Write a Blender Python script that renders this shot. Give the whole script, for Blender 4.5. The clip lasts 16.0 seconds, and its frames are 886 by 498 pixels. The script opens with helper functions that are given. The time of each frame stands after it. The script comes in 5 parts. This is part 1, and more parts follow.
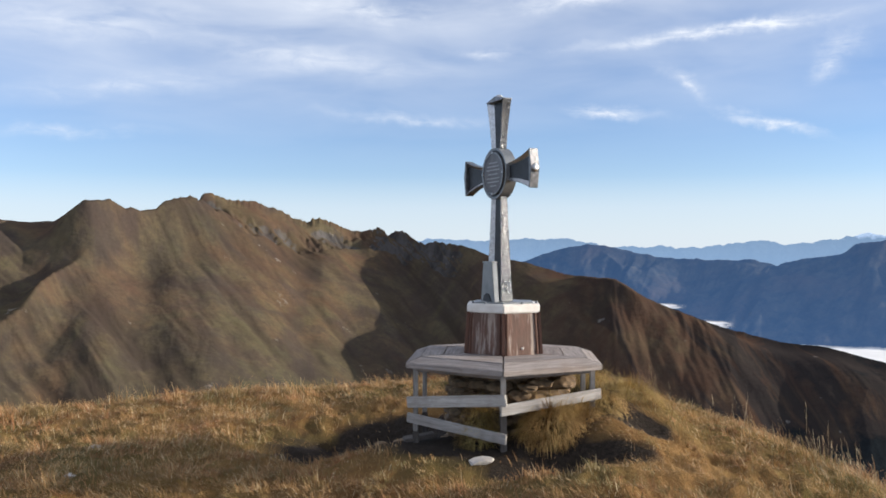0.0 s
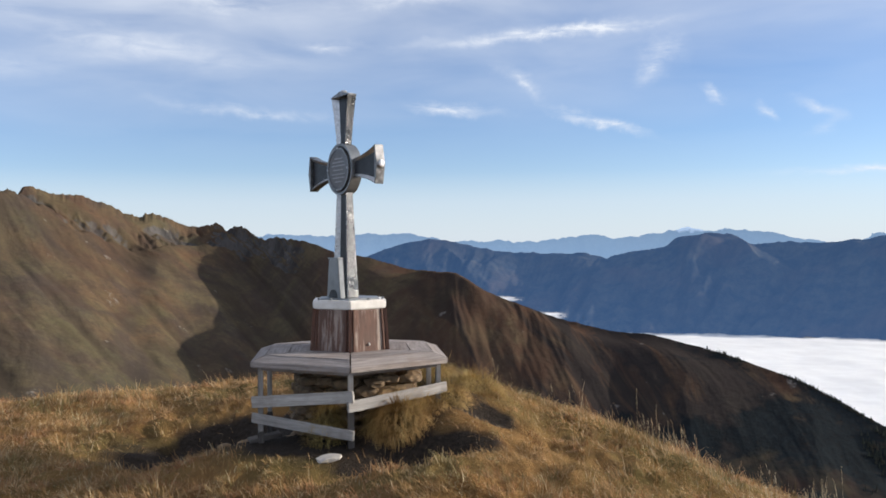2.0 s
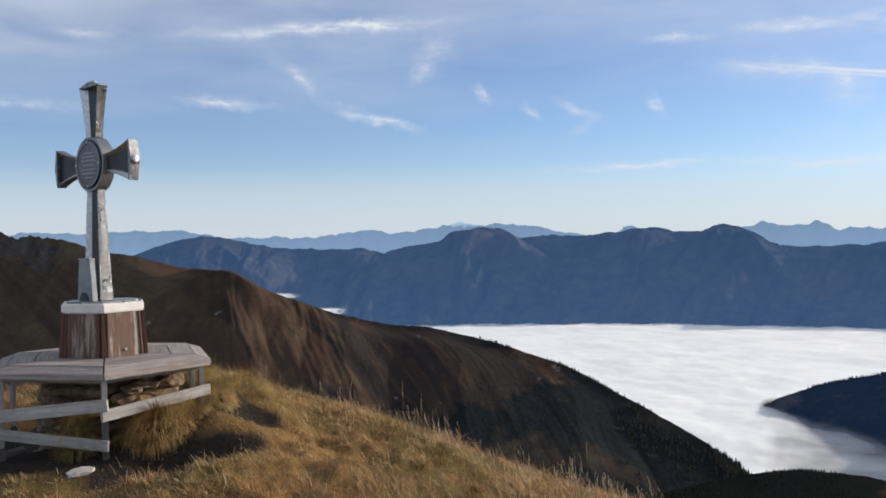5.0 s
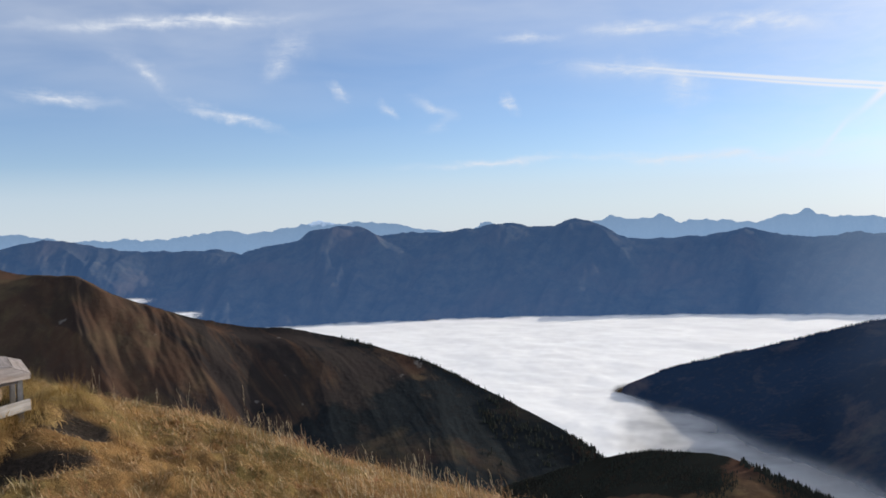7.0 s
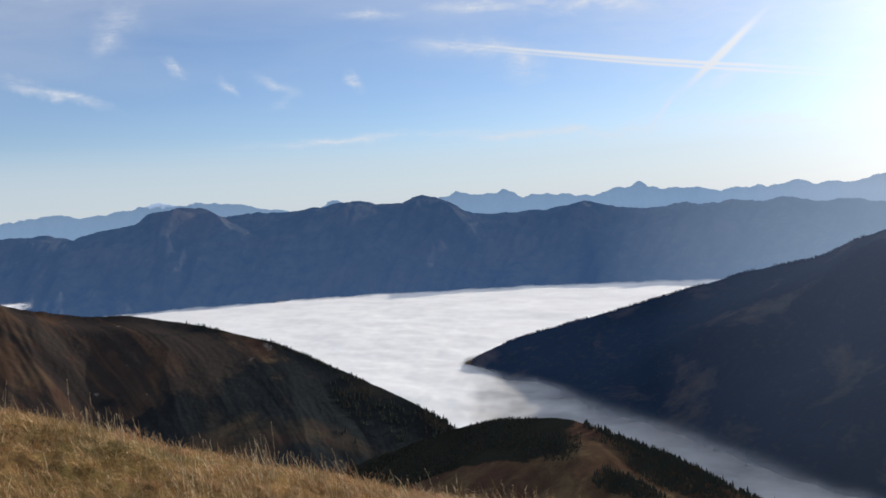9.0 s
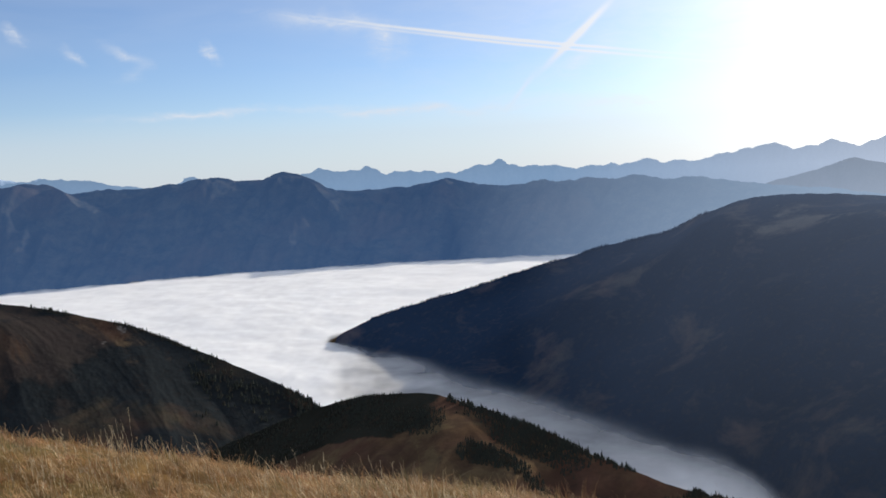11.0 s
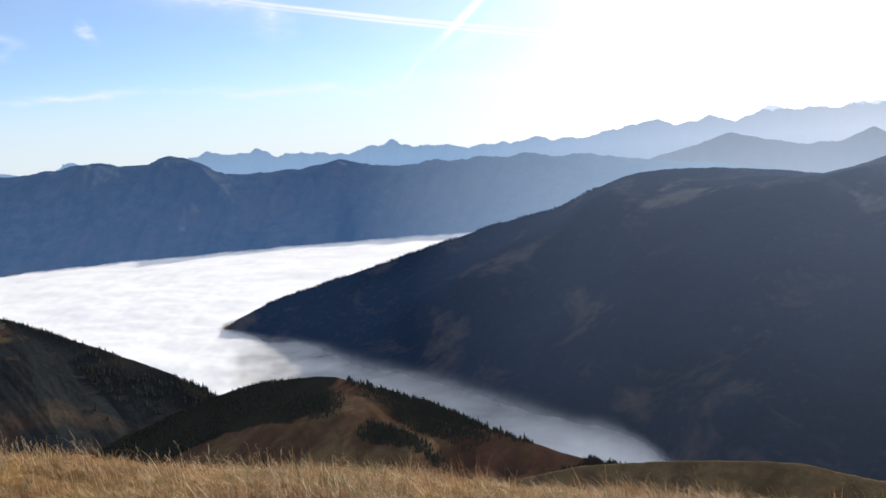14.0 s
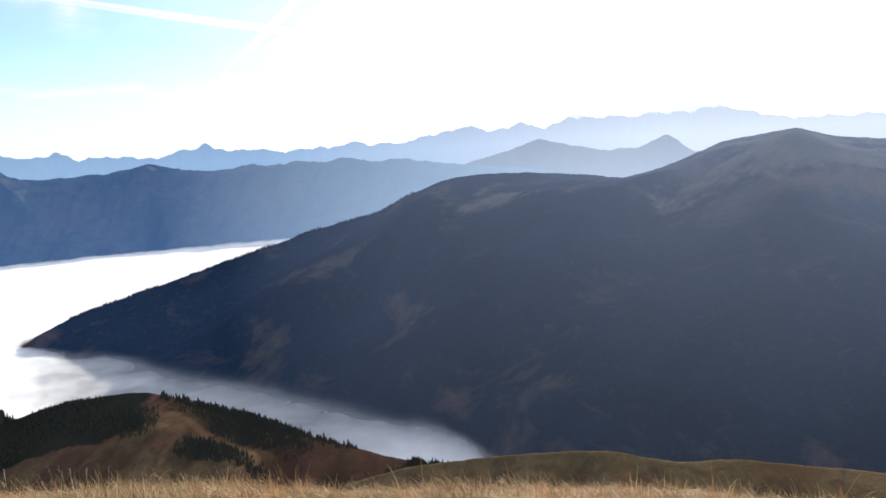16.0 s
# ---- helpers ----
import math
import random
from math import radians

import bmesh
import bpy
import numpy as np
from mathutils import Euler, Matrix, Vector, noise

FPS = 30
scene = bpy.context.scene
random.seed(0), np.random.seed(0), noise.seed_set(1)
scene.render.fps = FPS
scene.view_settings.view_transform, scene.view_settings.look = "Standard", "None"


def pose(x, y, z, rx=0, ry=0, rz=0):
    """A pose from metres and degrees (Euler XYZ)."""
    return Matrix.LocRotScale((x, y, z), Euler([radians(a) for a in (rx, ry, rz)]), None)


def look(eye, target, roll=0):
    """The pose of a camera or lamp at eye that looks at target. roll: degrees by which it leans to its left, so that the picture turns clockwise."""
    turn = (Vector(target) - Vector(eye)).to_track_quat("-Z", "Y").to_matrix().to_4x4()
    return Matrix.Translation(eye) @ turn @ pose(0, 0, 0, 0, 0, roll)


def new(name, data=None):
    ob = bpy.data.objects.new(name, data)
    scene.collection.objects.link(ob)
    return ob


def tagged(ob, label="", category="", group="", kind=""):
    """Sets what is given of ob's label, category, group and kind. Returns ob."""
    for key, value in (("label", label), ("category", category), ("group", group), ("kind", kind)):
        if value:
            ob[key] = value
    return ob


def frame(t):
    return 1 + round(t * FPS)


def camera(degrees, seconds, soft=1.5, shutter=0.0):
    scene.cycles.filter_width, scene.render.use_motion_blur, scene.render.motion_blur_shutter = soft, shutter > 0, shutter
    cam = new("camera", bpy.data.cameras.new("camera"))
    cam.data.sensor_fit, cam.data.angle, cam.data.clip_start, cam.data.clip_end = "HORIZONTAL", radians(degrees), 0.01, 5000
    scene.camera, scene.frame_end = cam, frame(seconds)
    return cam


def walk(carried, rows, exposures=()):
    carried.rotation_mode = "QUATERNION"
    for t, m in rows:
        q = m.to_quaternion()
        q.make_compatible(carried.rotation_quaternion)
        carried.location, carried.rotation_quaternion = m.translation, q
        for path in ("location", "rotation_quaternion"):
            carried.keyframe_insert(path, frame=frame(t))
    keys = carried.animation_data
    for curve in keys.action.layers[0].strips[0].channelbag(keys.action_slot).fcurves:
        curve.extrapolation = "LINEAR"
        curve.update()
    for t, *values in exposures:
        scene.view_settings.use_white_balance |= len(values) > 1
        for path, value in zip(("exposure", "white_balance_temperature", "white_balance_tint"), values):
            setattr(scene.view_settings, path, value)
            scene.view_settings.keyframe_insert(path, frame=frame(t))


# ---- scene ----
cam = camera(54.0, 16.0, soft=1.7)
walk(cam, [
    (0.0, pose(0.000, 0.000, 1.600, 89.92, -0.03, 0.00)),
    (0.5, pose(0.030, 0.000, 1.601, 89.84, 0.29, -2.41)),
    (1.0, pose(0.040, -0.002, 1.601, 89.76, 0.40, -4.97)),
    (1.5, pose(-0.010, -0.001, 1.604, 89.65, 0.28, -7.75)),
    (2.0, pose(-0.025, -0.001, 1.606, 89.57, 0.32, -10.36)),
    (2.5, pose(-0.005, -0.006, 1.606, 89.49, 0.44, -12.77)),
    (3.0, pose(0.002, -0.014, 1.609, 89.39, 0.55, -15.30)),
    (3.5, pose(0.008, -0.020, 1.610, 89.32, 0.55, -17.83)),
    (4.0, pose(0.012, -0.023, 1.610, 89.25, 0.62, -20.33)),
    (6.5, pose(0.150, -0.114, 1.621, 88.91, 1.72, -31.68)),
    (7.0, pose(0.185, -0.114, 1.618, 88.76, 2.02, -34.14)),
    (7.5, pose(0.225, -0.112, 1.614, 88.47, 2.31, -36.50)),
    (8.0, pose(0.250, -0.109, 1.609, 88.08, 2.65, -39.03)),
    (8.5, pose(0.275, -0.105, 1.603, 87.51, 2.99, -41.53)),
    (9.0, pose(0.285, -0.097, 1.602, 86.85, 3.27, -44.16)),
    (9.5, pose(0.280, -0.091, 1.606, 86.15, 3.34, -46.80)),
    (10.0, pose(0.275, -0.086, 1.605, 85.55, 3.24, -49.55)),
    (12.5, pose(0.320, -0.079, 1.586, 84.24, 3.33, -55.81)),
    (13.0, pose(0.330, -0.097, 1.588, 83.92, 3.59, -56.83)),
    (13.5, pose(0.340, -0.111, 1.589, 83.53, 3.83, -58.28)),
    (14.0, pose(0.350, -0.122, 1.588, 83.14, 4.01, -60.19)),
    (14.5, pose(0.350, -0.134, 1.591, 82.75, 4.17, -62.64)),
    (15.0, pose(0.330, -0.151, 1.600, 82.52, 4.13, -65.64)),
    (15.5, pose(0.300, -0.187, 1.596, 82.49, 3.97, -68.91)),
    (16.0, pose(0.270, -0.214, 1.608, 82.68, 3.65, -72.08)),
], [(0.0, 0.38), (2.0, 0.28), (3.2, 0.22), (4.0, 0.08), (7.0, 0.10), (8.5, -0.02), (10.0, 0.02), (12.5, 0.06), (13.2, 0.16), (14.0, 0.36), (14.5, 0.42), (15.0, 0.44), (15.4, 0.50), (15.7, 0.62), (16.0, 0.66)])

# ---- light ----
SUN_AZ, SUN_EL = 92.0, 15.0
sun_dir = Vector((math.sin(radians(SUN_AZ)) * math.cos(radians(SUN_EL)),
                  math.cos(radians(SUN_AZ)) * math.cos(radians(SUN_EL)), math.sin(radians(SUN_EL))))
sun_data = bpy.data.lights.new("sun", "SUN")
sun_data.energy, sun_data.angle, sun_data.color = 5.0, radians(0.6), (1.0, 0.90, 0.76)
sun = new("sun", sun_data)
sun.matrix_world = look(tuple(sun_dir * 100), (0, 0, 0))


class Nodes:
    """A small helper that adds nodes to a tree and links them."""

    def __init__(self, tree):
        self.tree = tree
        tree.nodes.clear()

    def add(self, kind, ins=None, **props):
        node = self.tree.nodes.new(kind)
        for key, value in props.items():
            setattr(node, key, value)
        for key, value in (ins or {}).items():
            if isinstance(value, bpy.types.NodeSocket):
                self.tree.links.new(value, node.inputs[key])
            else:
                node.inputs[key].default_value = value
        return node

    def math(self, op, a, b=0.0, c=0.0, clamp=False):
        return self.add("ShaderNodeMath", {0: a, 1: b, 2: c}, operation=op, use_clamp=clamp).outputs[0]

    def mix(self, fac, a, b, blend="MIX"):
        return self.add("ShaderNodeMix", {0: fac, 6: a, 7: b}, data_type="RGBA", blend_type=blend).outputs[2]

    def noise(self, vec, scale, detail=4.0, rough=0.55, distort=0.0):
        return self.add("ShaderNodeTexNoise", {"Vector": vec, "Scale": scale, "Detail": detail, "Roughness": rough,
                                               "Distortion": distort}).outputs["Fac"]

    def span(self, value, lo, hi, a=0.0, b=1.0):
        return self.add("ShaderNodeMapRange", {0: value, 1: lo, 2: hi, 3: a, 4: b}, clamp=True).outputs[0]


def rgb(r, g, b):
    return (r, g, b, 1.0)


# The sky: clear autumn morning with thin cirrus, a brighter aureole round the low sun and two vapour trails.
world = bpy.data.worlds.new("sky")
scene.world = world
world.use_nodes = True
N = Nodes(world.node_tree)
coord = N.add("ShaderNodeTexCoord").outputs["Generated"]
sky = N.add("ShaderNodeTexSky", sky_type="NISHITA", sun_disc=False, sun_elevation=radians(SUN_EL),
            sun_rotation=radians(SUN_AZ), altitude=2200.0, air_density=1.0, dust_density=0.6, ozone_density=1.6)
xyz = N.add("ShaderNodeSeparateXYZ", {0: coord}).outputs
az = N.math("MULTIPLY", N.math("ARCTAN2", xyz[0], xyz[1]), 57.2958)
el = N.math("MULTIPLY", N.math("ARCSINE", xyz[2]), 57.2958)
plane = N.add("ShaderNodeCombineXYZ", {0: az, 1: el}).outputs[0]
rag = N.add("ShaderNodeTexNoise", {"Vector": plane, "Scale": 0.35, "Detail": 5.0, "Roughness": 0.6}).outputs["Color"]
rag = N.add("ShaderNodeVectorMath", {0: rag, 1: (0.5, 0.5, 0.5)}, operation="SUBTRACT").outputs[0]
ragged = N.add("ShaderNodeVectorMath", {0: rag, 1: (3.2, 1.7, 0.0), 2: plane}, operation="MULTIPLY_ADD").outputs[0]


def wisp(vec, a, e, length, width, tilt, power=1.0):
    """A soft streak at azimuth a and elevation e, in degrees."""
    m = N.add("ShaderNodeMapping", {"Vector": vec, "Location": (a, e, 0.0), "Rotation": (0.0, 0.0, radians(tilt)),
                                    "Scale": (length * 1.5, width * 1.4, 1.0)}, vector_type="TEXTURE")
    g = N.add("ShaderNodeTexGradient", {0: m.outputs[0]}, gradient_type="QUADRATIC_SPHERE").outputs["Fac"]
    return N.math("MULTIPLY", g, power * 0.9)


streaks = None
for row in (
    # azimuth, elevation, half length, half width, tilt, strength
    (17.0, 13.4, 8.5, 0.45, 4, 1.1), (20.5, 13.9, 2.5, 0.45, 10, 0.8), (24.5, 12.0, 1.4, 1.6, 60, 0.5),
    (11.0, 8.7, 3.2, 0.45, -6, 1.0), (20.6, 7.7, 3.3, 0.42, -16, 1.1), (15.5, 10.2, 2.0, 0.6, -35, 0.55),
    (-2.0, 8.5, 6.0, 0.5, -4, 0.6), (-9.0, 12.2, 9.0, 1.2, -5, 0.42), (-5.0, 15.2, 6.0, 0.9, -5, 0.5), (-22.0, 13.5, 8.0, 1.3, 4, 0.38),
    (-24.0, 7.0, 6.0, 0.5, 3, 0.45), (-20.0, 10.0, 9.0, 0.8, 8, 0.35), (3.0, 12.6, 2.5, 0.4, 0, 0.5),
    (27.6, 9.2, 0.9, 0.5, -30, 1.1), (39.0, 7.9, 0.9, 0.42, -55, 1.1), (30.8, 8.0, 0.7, 0.4, -60, 0.6), (33.5, 8.2, 1.6, 0.4, -30, 0.6),
    (34.0, 7.0, 1.2, 0.5, 20, 0.4), (24.0, 10.7, 1.4, 0.9, 40, 0.6), (47.0, 12.2, 3.0, 0.5, -3, 0.9), (40.0, 12.2, 2.5, 0.4, -2, 0.7), (54.0, 12.0, 5.0, 0.6, -4, 0.9),
    (50.0, 8.6, 1.4, 1.4, 70, 0.8), (46.0, 9.8, 4.5, 0.6, -6, 0.7), (38.0, 4.3, 6.0, 0.35, 0, 1.1), (50.5, 4.1, 9.0, 0.45, -2, 1.1), (66.0, 3.6, 9.0, 0.6, -6, 0.6),
    (62.5, 6.6, 2.4, 0.8, 25, 0.5), (9.0, 15.8, 8.0, 0.8, 4, 0.5),
):
    one = wisp(ragged, *row)
    streaks = one if streaks is None else N.math("ADD", streaks, one)
fine = N.noise(N.add("ShaderNodeMapping", {"Vector": plane, "Scale": (0.28, 1.0, 1.0)}).outputs[0], 1.3, 6.0, 0.62, 0.8)
streaks = N.math("MULTIPLY", streaks, N.span(fine, 0.32, 0.64, 0.15, 1.3))
trail_ray = N.add("ShaderNodeVectorMath", {0: rag, 1: (0.0, 0.10, 0.0), 2: plane}, operation="MULTIPLY_ADD").outputs[0]
for row in ((57.0, 8.3, 10.5, 0.14, -9.0, 2.6), (58.5, 7.8, 11.5, 0.12, -9.3, 1.7), (62.2, 8.1, 3.1, 0.30, 41.0, 2.4), (58.6, 5.0, 1.6, 0.24, 50.0, 0.7)):
    streaks = N.math("ADD", streaks, wisp(trail_ray, *row))
veil = N.noise(N.add("ShaderNodeMapping", {"Vector": plane, "Scale": (0.10, 0.42, 1.0)}).outputs[0], 0.8, 4.0, 0.5, 0.3)
veil = N.math("MULTIPLY", N.span(veil, 0.25, 0.75, 0.25, 1.0), N.math("MULTIPLY", N.span(el, 5.0, 15.0, 0.0, 0.85), N.span(az, -10.0, 30.0, 1.0, 0.55)))
veil = N.math("ADD", veil, N.math("MULTIPLY", N.span(az, 42.0, 88.0, 0.0, 0.55), N.span(fine, 0.30, 0.65, 0.45, 1.0)))
cloud = N.math("ADD", N.math("MULTIPLY", streaks, 0.80, clamp=True), veil, clamp=True)
glow = N.add("ShaderNodeVectorMath", {0: coord, 1: tuple(sun_dir)}, operation="DOT_PRODUCT").outputs["Value"]
glow = N.math("POWER", N.math("MAXIMUM", glow, 0.0), 17.0)
low = N.math("ADD", N.span(el, 0.0, 7.0, 0.6, 0.0), N.span(el, 2.6, 4.6, 0.4, 0.0))
base = N.mix(1.0, sky.outputs[0], rgb(0.121, 0.134, 0.164), "MULTIPLY")
base = N.mix(N.math("MULTIPLY", low, 0.80), base, rgb(0.72, 0.81, 0.93))
base = N.mix(cloud, base, rgb(0.88, 0.93, 1.02))
aureole = N.mix(1.0, N.add("ShaderNodeCombineColor", {0: glow, 1: glow, 2: glow}).outputs[0], rgb(1.5, 1.4, 1.25), "MULTIPLY")
base = N.mix(1.0, base, aureole, "ADD")
N.add("ShaderNodeOutputWorld", {0: N.add("ShaderNodeBackground", {0: base, 1: 0.8}).outputs[0]})


# ---- materials ----
def material(name):
    mat = bpy.data.materials.new(name)
    mat.use_nodes = True
    return mat, Nodes(mat.node_tree)


def finish(n, color, rough=0.9, metal=0.0, bump=None, strength=0.3, distance=0.02, spec=0.3, glow=None):
    ins = {"Base Color": color, "Roughness": rough, "Metallic": metal, "Specular IOR Level": spec}
    if bump is not None:
        ins["Normal"] = n.add("ShaderNodeBump", {"Height": bump, "Strength": strength, "Distance": distance}).outputs[0]
    if glow is not None:
        ins["Emission Color"], ins["Emission Strength"] = glow, 1.0
    n.add("ShaderNodeOutputMaterial", {0: n.add("ShaderNodeBsdfPrincipled", ins).outputs[0]})


def meadow_material():
    mat, n = material("autumn_turf")
    p = n.add("ShaderNodeNewGeometry").outputs["Position"]
    big, mid, small = n.noise(p, 0.55, 3.0), n.noise(p, 2.6, 5.0, 0.6), n.noise(p, 34.0, 5.0, 0.7)
    c = n.mix(n.span(mid, 0.35, 0.65), rgb(0.28, 0.15, 0.055), rgb(0.42, 0.245, 0.095))
    c = n.mix(n.span(big, 0.42, 0.62), c, rgb(0.16, 0.13, 0.045))
    c = n.mix(n.math("MULTIPLY", n.span(n.noise(p, 1.3, 4.0), 0.56, 0.68), 0.7), c, rgb(0.20, 0.085, 0.035))
    c = n.mix(n.span(small, 0.3, 0.75, 0.0, 0.55), c, rgb(0.07, 0.055, 0.025))
    c = n.mix(1.0, c, rgb(0.76, 0.74, 0.72), "MULTIPLY")
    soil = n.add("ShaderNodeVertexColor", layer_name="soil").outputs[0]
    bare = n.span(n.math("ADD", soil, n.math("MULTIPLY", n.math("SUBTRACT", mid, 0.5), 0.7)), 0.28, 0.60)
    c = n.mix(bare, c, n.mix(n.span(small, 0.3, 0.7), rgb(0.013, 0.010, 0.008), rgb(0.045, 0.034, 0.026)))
    finish(n, c, 0.95, bump=small, strength=0.8, distance=0.03, spec=0.1)
    return mat


def mountain_material(name, grass, dark, rust, rock, rocky=0.5, scale=1.0, forest=None, forest_to=0.0, glow=None, snow=0.0, glow_sun=None, scree=0.0, bump=0.35, wooded=None, streak=0.0, dim_az=None, air=None, patches=(), clearings=0.0, low_air=None, sunward=(0.88, 1.45)):
    """Mountain side: grass with darker heath, rust patches, rock on steep ground and, if given, forest below a height.
    Haze is painted as emission, and dimming by azimuth into the colour.
    """
    mat, n = material(name)
    geo = n.add("ShaderNodeNewGeometry")
    p = geo.outputs["Position"]
    stretched = n.add("ShaderNodeMapping", {"Vector": p, "Scale": (1.0, 1.0, 0.35)}).outputs[0]
    big, mid = n.noise(stretched, 0.006 * scale, 5.0, 0.6), n.noise(stretched, 0.03 * scale, 6.0, 0.65)
    small = n.noise(p, 0.16 * scale, 5.0, 0.7)
    c = n.mix(n.span(mid, 0.36, 0.64), grass, dark)
    c = n.mix(n.span(big, 0.50, 0.66, 0.0, 0.8), c, rust)
    for tint, size, lo, hi, strength in patches:
        c = n.mix(n.span(n.noise(stretched, size, 6.0, 0.62, 0.5), lo, hi, 0.0, strength), c, tint)
    c = n.mix(n.span(small, 0.35, 0.75, 0.0, 0.4), c, n.mix(1.0, dark, rgb(0.55, 0.6, 0.6), "MULTIPLY"))
    height = small
    if streak:
        run = n.add("ShaderNodeAttribute", attribute_name="run").outputs["Vector"]
        thin = n.noise(n.add("ShaderNodeMapping", {"Vector": run, "Scale": (2.6, 1.5, 0.0)}).outputs[0], 1.0, 7.0, 0.70, 0.6)
        broad = n.noise(n.add("ShaderNodeMapping", {"Vector": run, "Scale": (0.9, 0.6, 0.0)}).outputs[0], 1.0, 6.0, 0.68, 0.5)
        c = n.mix(n.math("MULTIPLY", n.span(thin, 0.47, 0.60), streak), c, n.mix(1.0, dark, rgb(0.62, 0.60, 0.62), "MULTIPLY"))
        c = n.mix(n.math("MULTIPLY", n.span(broad, 0.50, 0.64), streak * 0.7), c, n.mix(1.0, rust, rgb(0.55, 0.55, 0.60), "MULTIPLY"))
        c = n.mix(n.math("MULTIPLY", n.span(thin, 0.40, 0.30), streak * 0.6), c, n.mix(1.0, grass, rgb(1.25, 1.2, 1.2), "MULTIPLY"))
        height = n.math("SUBTRACT", small, n.math("MULTIPLY", thin, 0.8))
    # Red-brown dimming painted by azimuth, for a slope the sun only grazes.
    if dim_az:
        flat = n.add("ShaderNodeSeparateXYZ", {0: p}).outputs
        c = n.mix(n.math("MULTIPLY", n.span(n.math("ARCTAN2", flat[0], flat[1]), radians(dim_az[0]), radians(dim_az[1])), n.span(mid, 0.38, 0.60, 0.55, 0.95)), c, n.mix(1.0, rust, rgb(0.56, 0.56, 0.58), "MULTIPLY"))
        # Dark diagonal bands: gully shade put into the colour.
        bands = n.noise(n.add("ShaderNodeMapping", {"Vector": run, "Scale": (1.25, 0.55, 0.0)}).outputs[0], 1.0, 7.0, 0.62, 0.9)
        shade_bands = n.math("MULTIPLY", n.span(bands, 0.45, 0.53), n.span(n.math("ARCTAN2", flat[0], flat[1]), radians(dim_az[1] - 7.0), radians(dim_az[1] + 3.0), 0.0, 0.85))
        c = n.mix(shade_bands, c, rgb(0.024, 0.023, 0.024))
    up = n.add("ShaderNodeSeparateXYZ", {0: geo.outputs["Normal"]}).outputs[2]
    marks = n.add("ShaderNodeSeparateColor", {0: n.add("ShaderNodeVertexColor", layer_name="rock").outputs[0]}).outputs
    steep = n.math("ADD", n.math("SUBTRACT", 1.0, up), n.math("MULTIPLY", n.math("SUBTRACT", small, 0.5), 0.35))
    steep = n.math("ADD", steep, n.math("MULTIPLY", marks[0], 0.62))
    c = n.mix(n.span(steep, rocky, rocky + 0.12), c, n.mix(n.span(mid, 0.4, 0.6), rock, n.mix(1.0, rock, rgb(0.5, 0.5, 0.5), "MULTIPLY")))
    # Darker where the gullies are carved deeper.
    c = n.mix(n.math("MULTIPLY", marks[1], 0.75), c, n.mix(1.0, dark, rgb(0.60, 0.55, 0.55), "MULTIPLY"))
    if scree:
        pale = n.math("MULTIPLY", n.span(n.noise(n.add("ShaderNodeMapping", {"Vector": p, "Scale": (1.0, 1.0, 0.5)}).outputs[0], 0.017, 6.0, 0.7), 0.64, 0.70), scree)
        c = n.mix(pale, c, rgb(0.24, 0.22, 0.20))
    if forest is not None:
        h = n.add("ShaderNodeSeparateXYZ", {0: p}).outputs[2]
        wood = n.math("ADD", n.math("MULTIPLY", n.math("SUBTRACT", forest_to, h), 0.012), n.math("ADD", n.math("MULTIPLY", n.math("SUBTRACT", mid, 0.5), 3.5), n.math("MULTIPLY", n.math("SUBTRACT", big, 0.5), 7.0)))
        if wooded:
            flat = n.add("ShaderNodeSeparateXYZ", {0: p}).outputs
            wood = n.math("ADD", wood, n.span(n.math("ARCTAN2", flat[0], flat[1]), radians(wooded[0]), radians(wooded[1]), 0.0, wooded[2]))
            if len(wooded) > 3:
                down = n.add("ShaderNodeSeparateXYZ", {0: n.add("ShaderNodeAttribute", attribute_name="run").outputs["Vector"]}).outputs[2]
                wood = n.math("SUBTRACT", wood, n.span(n.math("ADD", down, n.math("MULTIPLY", n.math("SUBTRACT", mid, 0.5), 0.10)), wooded[3], wooded[3] + 0.08, 0.0, 6.0))
        wood = n.math("MULTIPLY", n.span(wood, -0.2, 0.35), n.span(small, 0.25, 0.5, 0.7, 1.0))
        c = n.mix(wood, c, n.mix(1.0, forest, n.add("ShaderNodeCombineColor", {k: n.span(n.math("ADD", big, n.math("MULTIPLY", n.math("SUBTRACT", small, 0.5), 0.5)), 0.36, 0.64, 0.55, 1.35) for k in range(3)}).outputs[0], "MULTIPLY"))
    if clearings:
        open_ground = n.noise(n.add("ShaderNodeMapping", {"Vector": p, "Scale": (1.0, 1.0, 1.8)}).outputs[0], 0.0042, 6.0, 0.66, 0.6)
        c = n.mix(n.span(open_ground, 0.53, 0.66, 0.0, clearings), c, n.mix(1.0, n.mix(n.span(mid, 0.4, 0.6), grass, rust), rgb(0.72, 0.70, 0.70), "MULTIPLY"))
    if snow:
        h = n.add("ShaderNodeSeparateXYZ", {0: p}).outputs[2]
        white = n.math("MULTIPLY", n.span(n.math("ADD", n.math("MULTIPLY", n.math("SUBTRACT", h, snow), 0.05), n.math("MULTIPLY", n.math("SUBTRACT", n.noise(p, 0.012, 4.0, 0.5), 0.5), 4.5)), 0.0, 0.6), 0.8)
        c = n.mix(white, c, rgb(0.8, 0.82, 0.86))
    # Aerial haze painted as emission, brighter towards the sun.
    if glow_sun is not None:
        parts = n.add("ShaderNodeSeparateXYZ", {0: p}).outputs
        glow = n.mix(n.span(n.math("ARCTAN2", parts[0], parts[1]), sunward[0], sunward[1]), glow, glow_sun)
    # The painted haze grows with distance.
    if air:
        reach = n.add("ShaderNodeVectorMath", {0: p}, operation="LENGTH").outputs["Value"]
